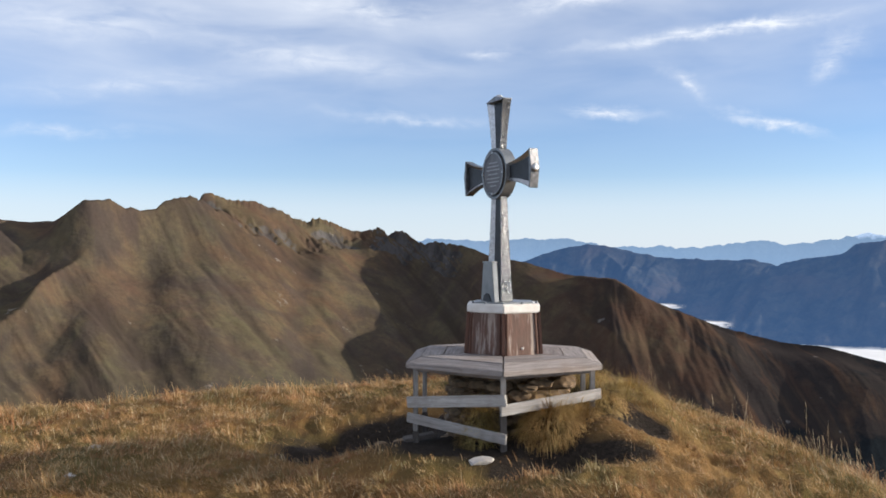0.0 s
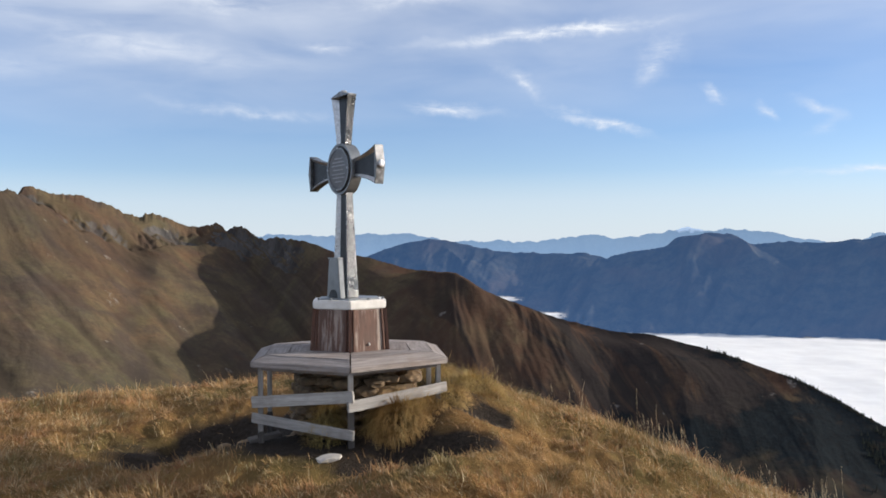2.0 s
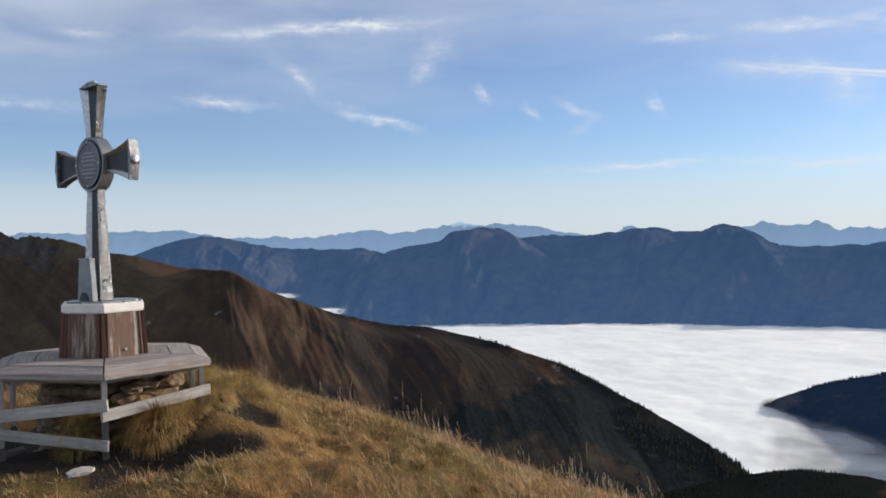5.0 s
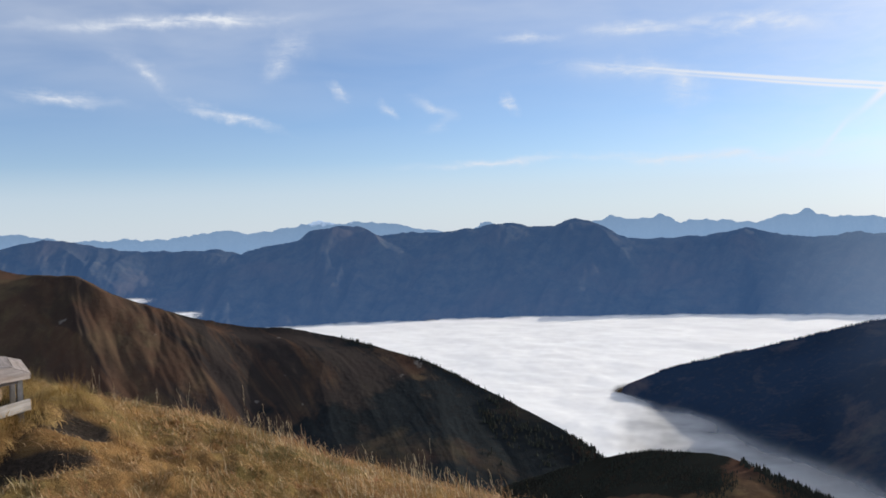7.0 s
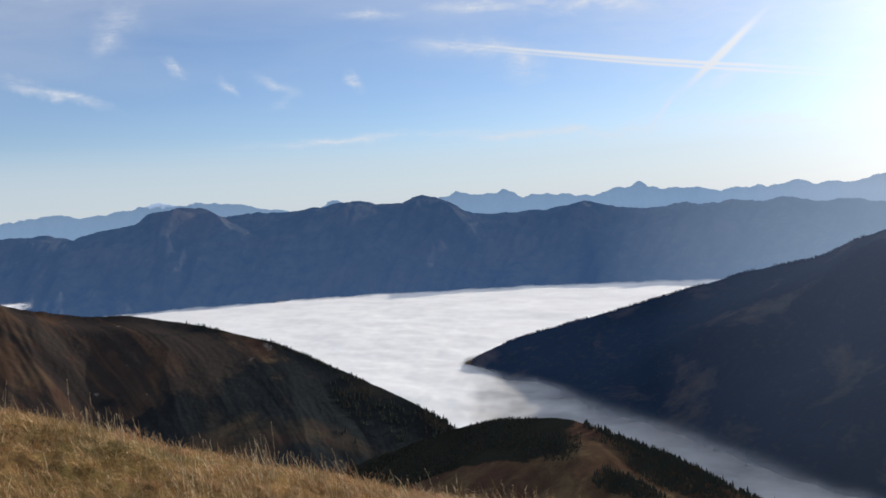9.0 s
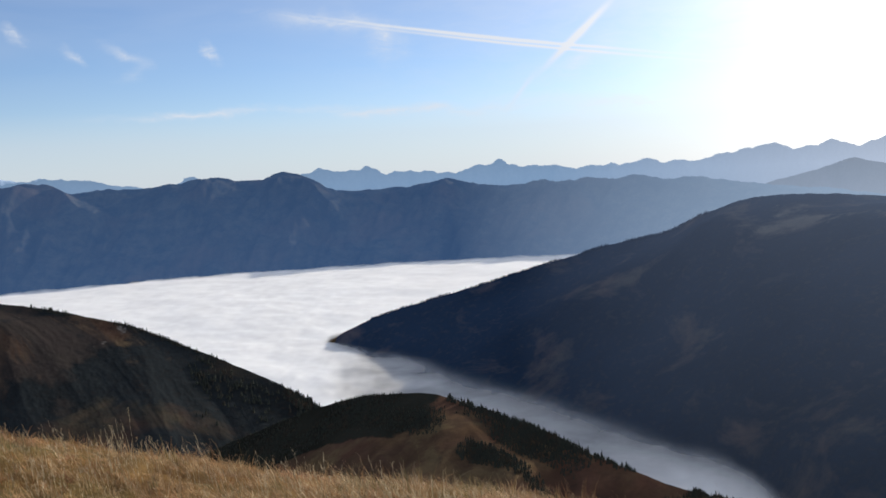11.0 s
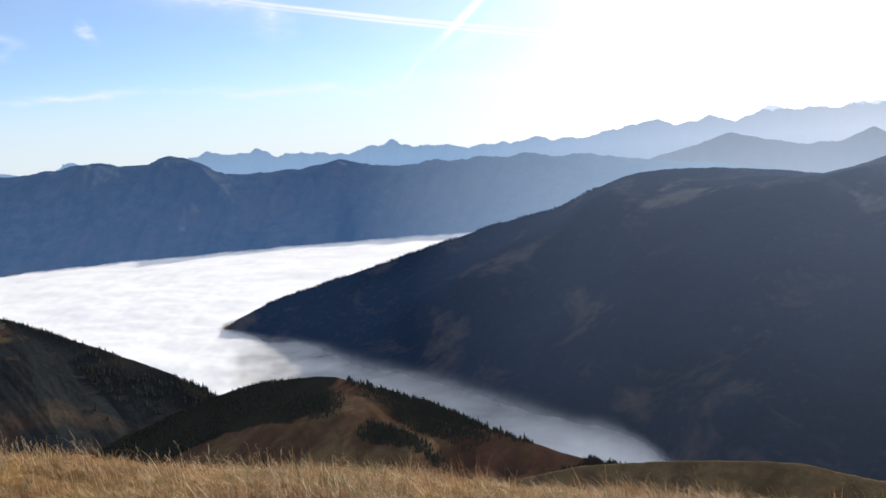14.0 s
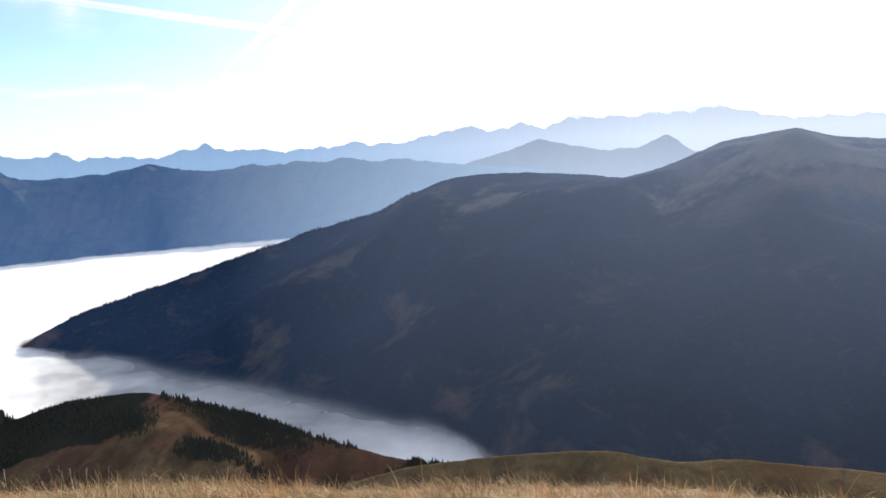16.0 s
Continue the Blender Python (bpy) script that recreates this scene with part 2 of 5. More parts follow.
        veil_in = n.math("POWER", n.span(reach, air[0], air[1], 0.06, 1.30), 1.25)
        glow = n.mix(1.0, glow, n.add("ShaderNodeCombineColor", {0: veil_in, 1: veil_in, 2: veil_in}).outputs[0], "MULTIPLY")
    # More of the haze glow towards the foot of a range.
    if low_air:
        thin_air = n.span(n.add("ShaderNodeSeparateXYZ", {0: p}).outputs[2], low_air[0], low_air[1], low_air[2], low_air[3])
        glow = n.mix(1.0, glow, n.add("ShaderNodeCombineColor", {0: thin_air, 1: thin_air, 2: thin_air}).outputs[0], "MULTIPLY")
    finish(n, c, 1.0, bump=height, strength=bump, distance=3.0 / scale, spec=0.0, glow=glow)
    return mat


def wood_material(name, light, dark, stain, grain=(1.5, 22.0, 22.0), rough=0.8, worn=0.0):
    mat, n = material(name)
    rand = n.add("ShaderNodeObjectInfo").outputs["Random"]
    p = n.add("ShaderNodeTexCoord").outputs["Object"]
    p = n.add("ShaderNodeVectorMath", {0: p, 1: n.math("MULTIPLY", rand, 37.0)}, operation="ADD").outputs[0]
    q = n.add("ShaderNodeMapping", {"Vector": p, "Scale": grain}).outputs[0]
    fibre, knots = n.noise(q, 2.4, 6.0, 0.7, 0.6), n.noise(p, 5.0, 4.0, 0.6)
    c = n.mix(n.span(fibre, 0.32, 0.68), dark, light)
    c = n.mix(n.span(knots, 0.5, 0.7, 0.0, 0.6), c, stain)
    if worn:
        c = n.mix(n.math("MULTIPLY", n.span(n.noise(q, 1.1, 5.0, 0.7), 0.52, 0.62), worn), c, rgb(0.55, 0.47, 0.40))
    c = n.mix(1.0, c, n.add("ShaderNodeCombineColor", {0: n.span(rand, 0, 1, 0.8, 1.1), 1: n.span(rand, 0, 1, 0.8, 1.1), 2: n.span(rand, 0, 1, 0.82, 1.1)}).outputs[0], "MULTIPLY")
    finish(n, c, rough, bump=fibre, strength=0.5, distance=0.004)
    return mat


def plain_material(name, a, b, rough=0.6, metal=0.0, scale=20.0, bump=0.2, distance=0.004):
    mat, n = material(name)
    p = n.add("ShaderNodeTexCoord").outputs["Object"]
    f = n.noise(p, scale, 5.0, 0.65)
    finish(n, n.mix(n.span(f, 0.3, 0.7), a, b), n.span(n.noise(p, scale * 0.3, 3.0), 0.3, 0.7, rough - 0.12, rough + 0.12), metal, bump=f, strength=bump, distance=distance)
    return mat


def blade_material(name, straw, gold, green, rust, toned=False):
    """Dry grass. toned: the colour follows each tuft's own tint, from green over straw to rust."""
    mat, n = material(name)
    geo = n.add("ShaderNodeNewGeometry")
    p, r = geo.outputs["Position"], geo.outputs["Random Per Island"]
    c = n.mix(r, straw, gold)
    if toned:
        tone = n.add("ShaderNodeSeparateColor", {0: n.add("ShaderNodeVertexColor", layer_name="tone").outputs[0]}).outputs
        tint = n.math("ADD", tone[0], n.math("MULTIPLY", n.math("SUBTRACT", tone[1], 0.5), 0.25))
        c = n.mix(n.span(tint, 0.42, 0.20, 0.0, 0.9), c, green)
        c = n.mix(n.span(tint, 0.60, 0.82, 0.0, 0.9), c, rust)
        pale = n.math("MULTIPLY", n.span(tone[1], 0.84, 0.97), 0.75)
        c = n.mix(pale, c, rgb(0.80, 0.66, 0.42))
        c = n.mix(n.span(n.noise(p, 5.5, 3.0), 0.42, 0.62, 0.0, 0.7), c, n.mix(1.0, c, rgb(0.34, 0.30, 0.25), "MULTIPLY"))
    else:
        big, mid = n.noise(p, 1.1, 4.0), n.noise(p, 2.3, 4.0)
        c = n.mix(n.span(n.math("ADD", big, n.math("MULTIPLY", r, 0.12)), 0.45, 0.66, 0.0, 0.85), c, green)
        c = n.mix(n.span(n.math("ADD", mid, n.math("MULTIPLY", r, 0.1)), 0.55, 0.65, 0.0, 0.85), c, rust)
        c = n.mix(n.span(n.noise(p, 5.5, 4.0), 0.40, 0.62, 0.0, 0.85), c, n.mix(1.0, c, rgb(0.26, 0.22, 0.18), "MULTIPLY"))
    surface = n.add("ShaderNodeBsdfPrincipled", {"Base Color": c, "Roughness": 0.7, "Specular IOR Level": 0.25}).outputs[0]
    thin = n.add("ShaderNodeBsdfTranslucent", {0: c}).outputs[0]
    n.add("ShaderNodeOutputMaterial", {0: n.add("ShaderNodeMixShader", {0: 0.30, 1: surface, 2: thin}).outputs[0]})
    return mat


TURF = meadow_material()
BLADES = blade_material("dry_grass", rgb(0.54, 0.35, 0.165), rgb(0.34, 0.18, 0.068), rgb(0.20, 0.165, 0.064), rgb(0.34, 0.145, 0.065), True)
SOD = blade_material("tussock_grass", rgb(0.72, 0.52, 0.23), rgb(0.52, 0.34, 0.13), rgb(0.40, 0.31, 0.11), rgb(0.46, 0.27, 0.10))
STALKS = blade_material("seed_stalks", rgb(0.74, 0.64, 0.46), rgb(0.60, 0.48, 0.31), rgb(0.52, 0.43, 0.26), rgb(0.46, 0.31, 0.18))
RIDGE = mountain_material("autumn_mountain_grass", rgb(0.128, 0.102, 0.062), rgb(0.072, 0.060, 0.048), rgb(0.118, 0.070, 0.048), rgb(0.105, 0.098, 0.096), 0.74, 1.0, rgb(0.015, 0.018, 0.020), -330.0, clearings=0.55, scree=0.8, wooded=(12.0, 27.0, 1.9), streak=0.42, bump=0.45, dim_az=(-1.0, 11.0),
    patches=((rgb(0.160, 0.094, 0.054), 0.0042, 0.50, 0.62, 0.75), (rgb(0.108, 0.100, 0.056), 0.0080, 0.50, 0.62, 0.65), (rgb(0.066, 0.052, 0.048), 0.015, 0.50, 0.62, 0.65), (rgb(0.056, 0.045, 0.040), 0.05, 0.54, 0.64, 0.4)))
MEADOW_SLOPE = mountain_material("olive_meadow_slope", rgb(0.125, 0.092, 0.052), rgb(0.070, 0.053, 0.032), rgb(0.11, 0.066, 0.038), rgb(0.12, 0.11, 0.10), 0.8, 8.0, patches=((rgb(0.15, 0.11, 0.06), 0.05, 0.5, 0.62, 0.7), (rgb(0.06, 0.045, 0.03), 0.16, 0.54, 0.64, 0.7)))
SPUR = mountain_material("brown_spur", rgb(0.112, 0.073, 0.042), rgb(0.060, 0.040, 0.030), rgb(0.122, 0.056, 0.038), rgb(0.10, 0.09, 0.08), 0.75, 1.6, rgb(0.020, 0.021, 0.017), -305.0, wooded=(53.0, 48.5, 4.0, 0.13), streak=0.25,
    patches=((rgb(0.150, 0.112, 0.060), 0.012, 0.50, 0.60, 0.8), (rgb(0.100, 0.055, 0.040), 0.020, 0.52, 0.62, 0.7)))
# Emits painted haze for airlight and the sun's veiling glare.
FOREST_HILL = mountain_material("hazy_wooded_slope", rgb(0.105, 0.096, 0.078), rgb(0.050, 0.053, 0.055), rgb(0.125, 0.092, 0.074), rgb(0.1, 0.1, 0.1), 0.8, 0.45, rgb(0.008, 0.014, 0.024), -60.0, glow=rgb(0.003, 0.007, 0.018), glow_sun=rgb(0.076, 0.096, 0.138), bump=0.3, air=(850.0, 2050.0), clearings=0.70, sunward=(1.0, 1.6))
# Three far ranges whose blue haze is painted in as emission.
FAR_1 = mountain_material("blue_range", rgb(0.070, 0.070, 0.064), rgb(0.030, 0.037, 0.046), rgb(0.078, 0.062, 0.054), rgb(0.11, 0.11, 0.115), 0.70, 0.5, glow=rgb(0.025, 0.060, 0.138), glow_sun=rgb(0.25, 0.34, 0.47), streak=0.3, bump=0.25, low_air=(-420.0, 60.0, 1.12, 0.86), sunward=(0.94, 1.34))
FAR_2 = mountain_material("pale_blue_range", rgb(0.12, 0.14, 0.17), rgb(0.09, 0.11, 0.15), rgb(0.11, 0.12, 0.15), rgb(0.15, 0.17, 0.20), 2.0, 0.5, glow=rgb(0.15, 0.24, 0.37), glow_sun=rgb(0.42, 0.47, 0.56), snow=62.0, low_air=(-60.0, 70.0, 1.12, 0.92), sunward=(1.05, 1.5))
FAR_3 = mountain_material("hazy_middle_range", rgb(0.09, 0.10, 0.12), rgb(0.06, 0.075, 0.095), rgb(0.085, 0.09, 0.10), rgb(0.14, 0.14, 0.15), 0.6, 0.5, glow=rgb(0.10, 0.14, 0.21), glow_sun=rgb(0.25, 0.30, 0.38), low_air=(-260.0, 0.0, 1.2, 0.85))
CONIFER = mountain_material("dark_conifer", rgb(0.054, 0.058, 0.046), rgb(0.036, 0.041, 0.036), rgb(0.068, 0.050, 0.036), rgb(0.02, 0.02, 0.015), 2.0, 20.0)
GREY_WOOD = wood_material("weathered_grey_wood", rgb(0.37, 0.325, 0.30), rgb(0.155, 0.128, 0.115), rgb(0.22, 0.165, 0.135))
DARK_WOOD = wood_material("dark_grey_wood", rgb(0.13, 0.115, 0.105), rgb(0.06, 0.052, 0.047), rgb(0.08, 0.065, 0.055))
RAIL_WOOD = wood_material("pale_weathered_rail", rgb(0.50, 0.47, 0.44), rgb(0.24, 0.22, 0.20), rgb(0.20, 0.17, 0.15))
BROWN_WOOD = wood_material("stained_brown_wood", rgb(0.165, 0.084, 0.058), rgb(0.082, 0.042, 0.031), rgb(0.125, 0.080, 0.06), (14.0, 14.0, 1.3), 0.5, 0.5)
BROWN_STRIP = wood_material("stained_brown_strip", rgb(0.15, 0.07, 0.046), rgb(0.075, 0.036, 0.026), rgb(0.11, 0.065, 0.045), (1.5, 22.0, 22.0), 0.6)
DARK_METAL = plain_material("dark_painted_metal", rgb(0.022, 0.024, 0.028), rgb(0.042, 0.044, 0.050), 0.45, 0.2, 30.0)
SILVER = plain_material("polished_silver_edge", rgb(0.74, 0.74, 0.745), rgb(0.42, 0.42, 0.425), 0.34, 1.0, 48.0, 0.9, 0.006)
STEEL = plain_material("hammered_steel", rgb(0.20, 0.20, 0.205), rgb(0.10, 0.102, 0.106), 0.33, 1.0, 42.0, 0.9, 0.006)
END_STEEL = plain_material("dull_steel_plate", rgb(0.30, 0.30, 0.305), rgb(0.13, 0.13, 0.135), 0.42, 0.9, 34.0, 0.9, 0.006)
ZINC = plain_material("dull_zinc_sheet", rgb(0.27, 0.28, 0.29), rgb(0.19, 0.20, 0.21), 0.45, 0.6, 14.0)
PLATE = plain_material("engraved_grey_plate", rgb(0.18, 0.165, 0.17), rgb(0.11, 0.115, 0.12), 0.5, 0.4, 25.0)
LETTER = plain_material("pale_engraving", rgb(0.36, 0.36, 0.36), rgb(0.28, 0.28, 0.28), 0.6, 0.2, 25.0)
WHITE_CAP = plain_material("white_painted_cap", rgb(0.78, 0.75, 0.71), rgb(0.62, 0.58, 0.54), 0.55, 0.0, 12.0, 0.3)
STONE = plain_material("ochre_field_stone", rgb(0.30, 0.20, 0.115), rgb(0.075, 0.056, 0.040), 0.9, 0.0, 9.0, 0.8, 0.02)
PALE_STONE = plain_material("pale_quartz_stone", rgb(0.52, 0.48, 0.44), rgb(0.34, 0.31, 0.28), 0.8, 0.0, 12.0, 0.6, 0.02)


# ---- numbers and meshes ----
ANGLES = np.random.RandomState(7).rand(256, 256) * 2 * np.pi
GX, GY = np.cos(ANGLES), np.sin(ANGLES)


def flow_noise(x, y):
    """Smooth gradient noise between about -1 and 1."""
    xi, yi = np.floor(x).astype(int), np.floor(y).astype(int)
    u, v = x - xi, y - yi
    su, sv = u * u * u * (u * (6 * u - 15) + 10), v * v * v * (v * (6 * v - 15) + 10)

    def corner(i, j):
        p, q = (xi + i) & 255, (yi + j) & 255
        return GX[p, q] * (u - i) + GY[p, q] * (v - j)

    a, b, c, d = corner(0, 0), corner(1, 0), corner(0, 1), corner(1, 1)
    return 1.5 * ((a + (b - a) * su) * (1 - sv) + (c + (d - c) * su) * sv)


def fbm(x, y, octaves=5, gain=0.5, shift=0.0, ridged=False):
    """Layered noise between about -1 and 1; ridged: sharp crests near 1."""
    total, amp, norm = 0.0, 1.0, 0.0
    for k in range(octaves):
        w = flow_noise(x * 2.03 ** k + shift * 1.37 + 17.31 * k, y * 2.03 ** k - shift * 1.71 + 9.17 * k)
        total, norm, amp = total + amp * ((1 - 2 * np.abs(w)) if ridged else w), norm + amp, amp * gain
    return total / norm


def smooth(a, lo, hi):
    t = np.clip((a - lo) / (hi - lo), 0, 1)
    return t * t * (3 - 2 * t)


def curve_through(x, xs, ys):
    """Monotone cubic through a few knots."""
    xs, ys = np.asarray(xs, float), np.asarray(ys, float)
    h, d = np.diff(xs), np.diff(ys) / np.diff(xs)
    m = np.zeros_like(ys)
    m[0], m[-1] = d[0], d[-1]
    same = d[:-1] * d[1:] > 0
    m[1:-1][same] = 2 * d[:-1][same] * d[1:][same] / (d[:-1][same] + d[1:][same])
    x = np.clip(x, xs[0], xs[-1])
    k = np.clip(np.searchsorted(xs, x) - 1, 0, len(h) - 1)
    t = (x - xs[k]) / h[k]
    return ((1 + 2 * t) * (1 - t) ** 2 * ys[k] + t * (1 - t) ** 2 * h[k] * m[k] + t * t * (3 - 2 * t) * ys[k + 1] + t * t * (t - 1) * h[k] * m[k + 1])


def grid_mesh(name, X, Y, Z, mat, wrap=False):
    rows, cols = X.shape
    me = bpy.data.meshes.new(name)
    idx = np.arange(rows * cols).reshape(rows, cols)
    if wrap:
        idx = np.concatenate([idx, idx[:, :1]], axis=1)
    quads = np.stack([idx[:-1, :-1], idx[:-1, 1:], idx[1:, 1:], idx[1:, :-1]], axis=-1).reshape(-1, 4)
    me.from_pydata(np.stack([X, Y, Z], axis=-1).reshape(-1, 3).tolist(), [], quads.tolist())
    me.polygons.foreach_set("use_smooth", np.ones(len(me.polygons), bool))
    me.materials.append(mat)
    me.update()
    return new(name, me)


def massif(name, mat, crest, foot_z, cols, rows, rough=0.25, relief=30.0, gully=120.0, lean=0.6, bow=1.3, behind=160.0, shift=0.0,
           jag=1.0, teeth=1.3, spurs=(), crags=None, shore=None, groove=1.0, flow=0.16, swell=0.45, reach=None, sharp=0.6, ribs=None, turn=0.0):
    """A mountain side. crest: rows of azimuth and elevation of the skyline. reach: rows of azimuth, distance of the skyline and distance of the foot.
    sharp: how angular the peaks are. ribs: azimuths between which rock ribs run down, and their height. turn: degrees by which the bays of the side swing round towards its foot.
    spurs: rows of azimuth and depth of the top and of the bottom, height and width. crags: azimuths between which the crest is broken rock, and its relief.
    shore: a height and rows of azimuth and distance where the side meets that height, in place of the foot's distance."""
    c = np.array(crest, float)
    a = np.linspace(c[0, 0], c[-1, 0], cols)
    el_s = (1 - sharp) * curve_through(a, c[:, 0], c[:, 1]) + sharp * np.interp(a, c[:, 0], c[:, 1])
    far = np.array(reach, float)
    usual = float(np.mean(np.interp(c[:, 0], far[:, 0], far[:, 1])))
    el_c = el_s + rough * (fbm(a * 0.9, a * 0 + shift, 5, 0.55, shift) * 0.8 + jag * (0.55 + 1.1 * fbm(a * 0.27, a * 0 + 1.9, 2, 0.5, shift + 6)) * 0.45 * fbm(a * teeth, a * 0 + 3.3, 3, 0.45, shift + 5, True))
    if crags:
        broken = smooth(a, crags[0] - 1.0, crags[0] + 1.0) * (1 - smooth(a, crags[1] - 2.0, crags[1] + 2.0))
        el_c = el_c + broken * 0.20 * (fbm(a * 2.1, a * 0 + 2.8, 4, 0.55, shift + 37, True) - 0.8)
    d_c, d_f = np.interp(a, far[:, 0], far[:, 1]), np.interp(a, far[:, 0], far[:, 2])
    soft = np.hanning(max(5, int(cols * 3.0 / (c[-1, 0] - c[0, 0]))))
    soft = soft / soft.sum()
    wide = len(soft)
    d_c = np.convolve(np.pad(d_c, wide, mode="edge"), soft, mode="same")[wide:-wide]
    d_f = np.convolve(np.pad(d_f, wide, mode="edge"), soft, mode="same")[wide:-wide]
    el_b = np.convolve(np.pad(el_s, wide, mode="edge"), soft, mode="same")[wide:-wide] - 0.3 * sharp * rough
    z_c, z_top = 1.6 + d_c * np.tan(np.radians(el_b)), 1.6 + d_c * np.tan(np.radians(el_c))
    if shore:
        level, where = shore[0], np.array(shore[1], float)
        met = np.interp(a, where[:, 0], where[:, 1])
        part_way = np.clip((z_c - level) / (z_c - foot_z), 0.25, 1)
        d_f = np.maximum(d_c - (d_c - met) / part_way, 250)
    v = np.linspace(0, 1, rows) ** 1.5
    V, A = np.meshgrid(v, a, indexing="ij")
    turned = A - turn * V * (1 - smooth(A, 8.0, 16.0))
    top_r, foot_r = np.interp(turned, a, d_c), np.interp(turned, a, d_f)
    R = top_r - (top_r - foot_r) * V
    Z = z_c + (foot_z - z_c) * (bow * V - (bow - 1) * V * V)
    s, u = np.radians(A) * usual, V * (d_c - d_f)
    warp_s = s + gully * 0.35 * fbm(s / gully / 1.4, u / gully / 1.4, 3, 0.5, shift + 7)
    along, fall = (warp_s + lean * u) / gully, u / gully
    env = smooth(V, 0.0, 0.10) * 0.92 + 0.08
    big = 0.6 * fbm(along * 0.45, fall * flow, 3, 0.5, shift + 3) + 0.55 * (fbm(along * 0.55, fall * flow * 0.8, 4, 0.45, shift + 4, True) - 0.3)
    straight = (s + 0.10 * gully * fbm(s / gully * 0.5, u / gully * 0.5, 4, 0.6, shift + 9) + lean * u * (1 + 0.25 * fbm(s / 900.0, s * 0, 2, 0.5, shift + 10))) / gully

    def cuts(freq, run, edge, k):
        line = np.maximum(0, fbm(straight * freq, fall * run, 2, 0.5, shift + k, True) - edge) / (1 - edge)
        return line * smooth(fbm(s / gully * 0.9 * freq ** 0.5, u / gully * 0.5, 3, 0.5, shift + k + 30), -0.35, 0.40)

    lines = 1.3 * cuts(1.0, 0.18, 0.42, 11) + 0.8 * cuts(2.3, 0.35, 0.4, 13) + 0.42 * cuts(5.1, 0.7, 0.35, 17)
    tex = fbm(s / 30.0, R / 30.0, 5, 0.6, shift + 2)
    carved = groove * lines * (1 - 0.75 * smooth(A, 0.0, 6.0) if crags else 1.0)
    Z = Z + env * relief * (swell * big - 0.15 - 0.27 * carved + 0.06 * groove * tex)
    for a0, v0, a1, v1, high, wide, *ease in spurs:
        p = np.array((math.radians(a0) * usual, v0 * 900.0))
        q = np.array((math.radians(a1) * usual, v1 * 900.0))
        d = q - p
        t = np.clip(((warp_s - p[0]) * d[0] + (u - p[1]) * d[1]) / (d @ d), 0, 1)
        off = np.hypot(warp_s - p[0] - t * d[0], u - p[1] - t * d[1])
        if ease:
            off = np.where((warp_s - p[0]) * d[1] - (u - p[1]) * d[0] > 0, off / ease[0], off)
        tent = np.maximum(0, 1 - off / wide)
        Z = Z + env * high * (tent * 0.7 + tent * tent * 0.3) * (0.4 + 0.6 * smooth(t, 0.0, 0.3)) * (1 - smooth(t, 0.35, 1.0))
    if ribs:
        a0, a1, high = ribs
        where_rib = smooth(A + 1.2 * fbm(s / 200, u / 200, 2, 0.5, 5), a0 - 1.5, a0 + 2.5) * (1 - smooth(A, a1 - 8.0, a1)) * smooth(V, 0.0, 0.09)
        slant = (s - 0.55 * u + 95.0 * fbm(s / 230, u / 230, 3, 0.5, shift + 41)) / 165.0
        fold = 1.5 * fbm(slant * 1.25, u / 300.0, 4, 0.55, shift + 43)
        Z = Z + high * where_rib * fold * (0.7 + 0.7 * fbm(s / 330, u / 240, 2, 0.5, shift + 47))
    if crags:
        a0, a1, high = crags
        # the rock band leaves the crest and sinks below it further along
        band = curve_through(A, (a0 - 3, a0, -15.5, -12.5, -8.5, -5.0, -2.5, a1), (0.012, 0.018, 0.034, 0.070, 0.058, 0.030, 0.040, 0.045))
        thick = 0.030 + 0.012 * fbm(s / 90, s * 0, 2, 0.5, shift + 51) + 0.022 * smooth(A, -6.0, -3.5)
        off = V - band + 0.016 * fbm(s / 45, u / 45, 3, 0.55, shift + 53)
        where_rock = smooth(A, a0 - 1.0, a0 + 1.0) * (1 - smooth(A, a1 - 1.5, a1 + 1.5)) * smooth(off, -thick, -0.4 * thick) * (1 - smooth(off, 0.5 * thick, 1.1 * thick))
        where_rock = where_rock * smooth(fbm(s / 55, u / 80, 3, 0.5, shift + 55), -0.55, -0.1)
        face = (s - 0.55 * u + 14 * fbm(s / 60, u / 60, 3, 0.5, shift + 57)) / 46.0
        chutes = smooth(fbm(face, u / 210.0, 3, 0.55, shift + 15, True), -0.1, 0.75)
        steps = fbm(s / 16, u / 16, 4, 0.6, shift + 19, True)
        Z = Z - where_rock * high * (0.85 * chutes + 0.30 * steps)
    Z = Z + (z_top - z_c) * (1 - smooth(V, 0.0, 0.03))
    Z = np.minimum(Z, 1.6 + R * np.tan(np.radians(el_c)) - 0.012 * u)
    back_r = d_c + np.array([behind, behind * 0.35, behind * 0.08])[:, None]
    back_z = np.vstack([z_top - behind * 0.8, z_top - behind * 0.22, z_top - behind * 0.03])
    R, Z = np.vstack([back_r, R]), np.vstack([back_z, Z])
    A = np.vstack([np.repeat(a[None], 3, 0), A])
    ob = grid_mesh(name, R * np.sin(np.radians(A)), R * np.cos(np.radians(A)), Z, mat)
    rock = np.vstack([np.zeros((3, cols)), where_rock * (0.35 + 0.65 * chutes)]) if crags else np.zeros_like(R)
    rock = rock.reshape(-1)
    gully_depth = np.vstack([np.zeros((3, cols)), np.clip(carved * smooth(V, 0.02, 0.1), 0, 1)]).reshape(-1)
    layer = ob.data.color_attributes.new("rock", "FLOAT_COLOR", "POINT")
    layer.data.foreach_set("color", np.stack([rock, gully_depth, 0 * rock, np.ones_like(rock)], axis=-1).reshape(-1))
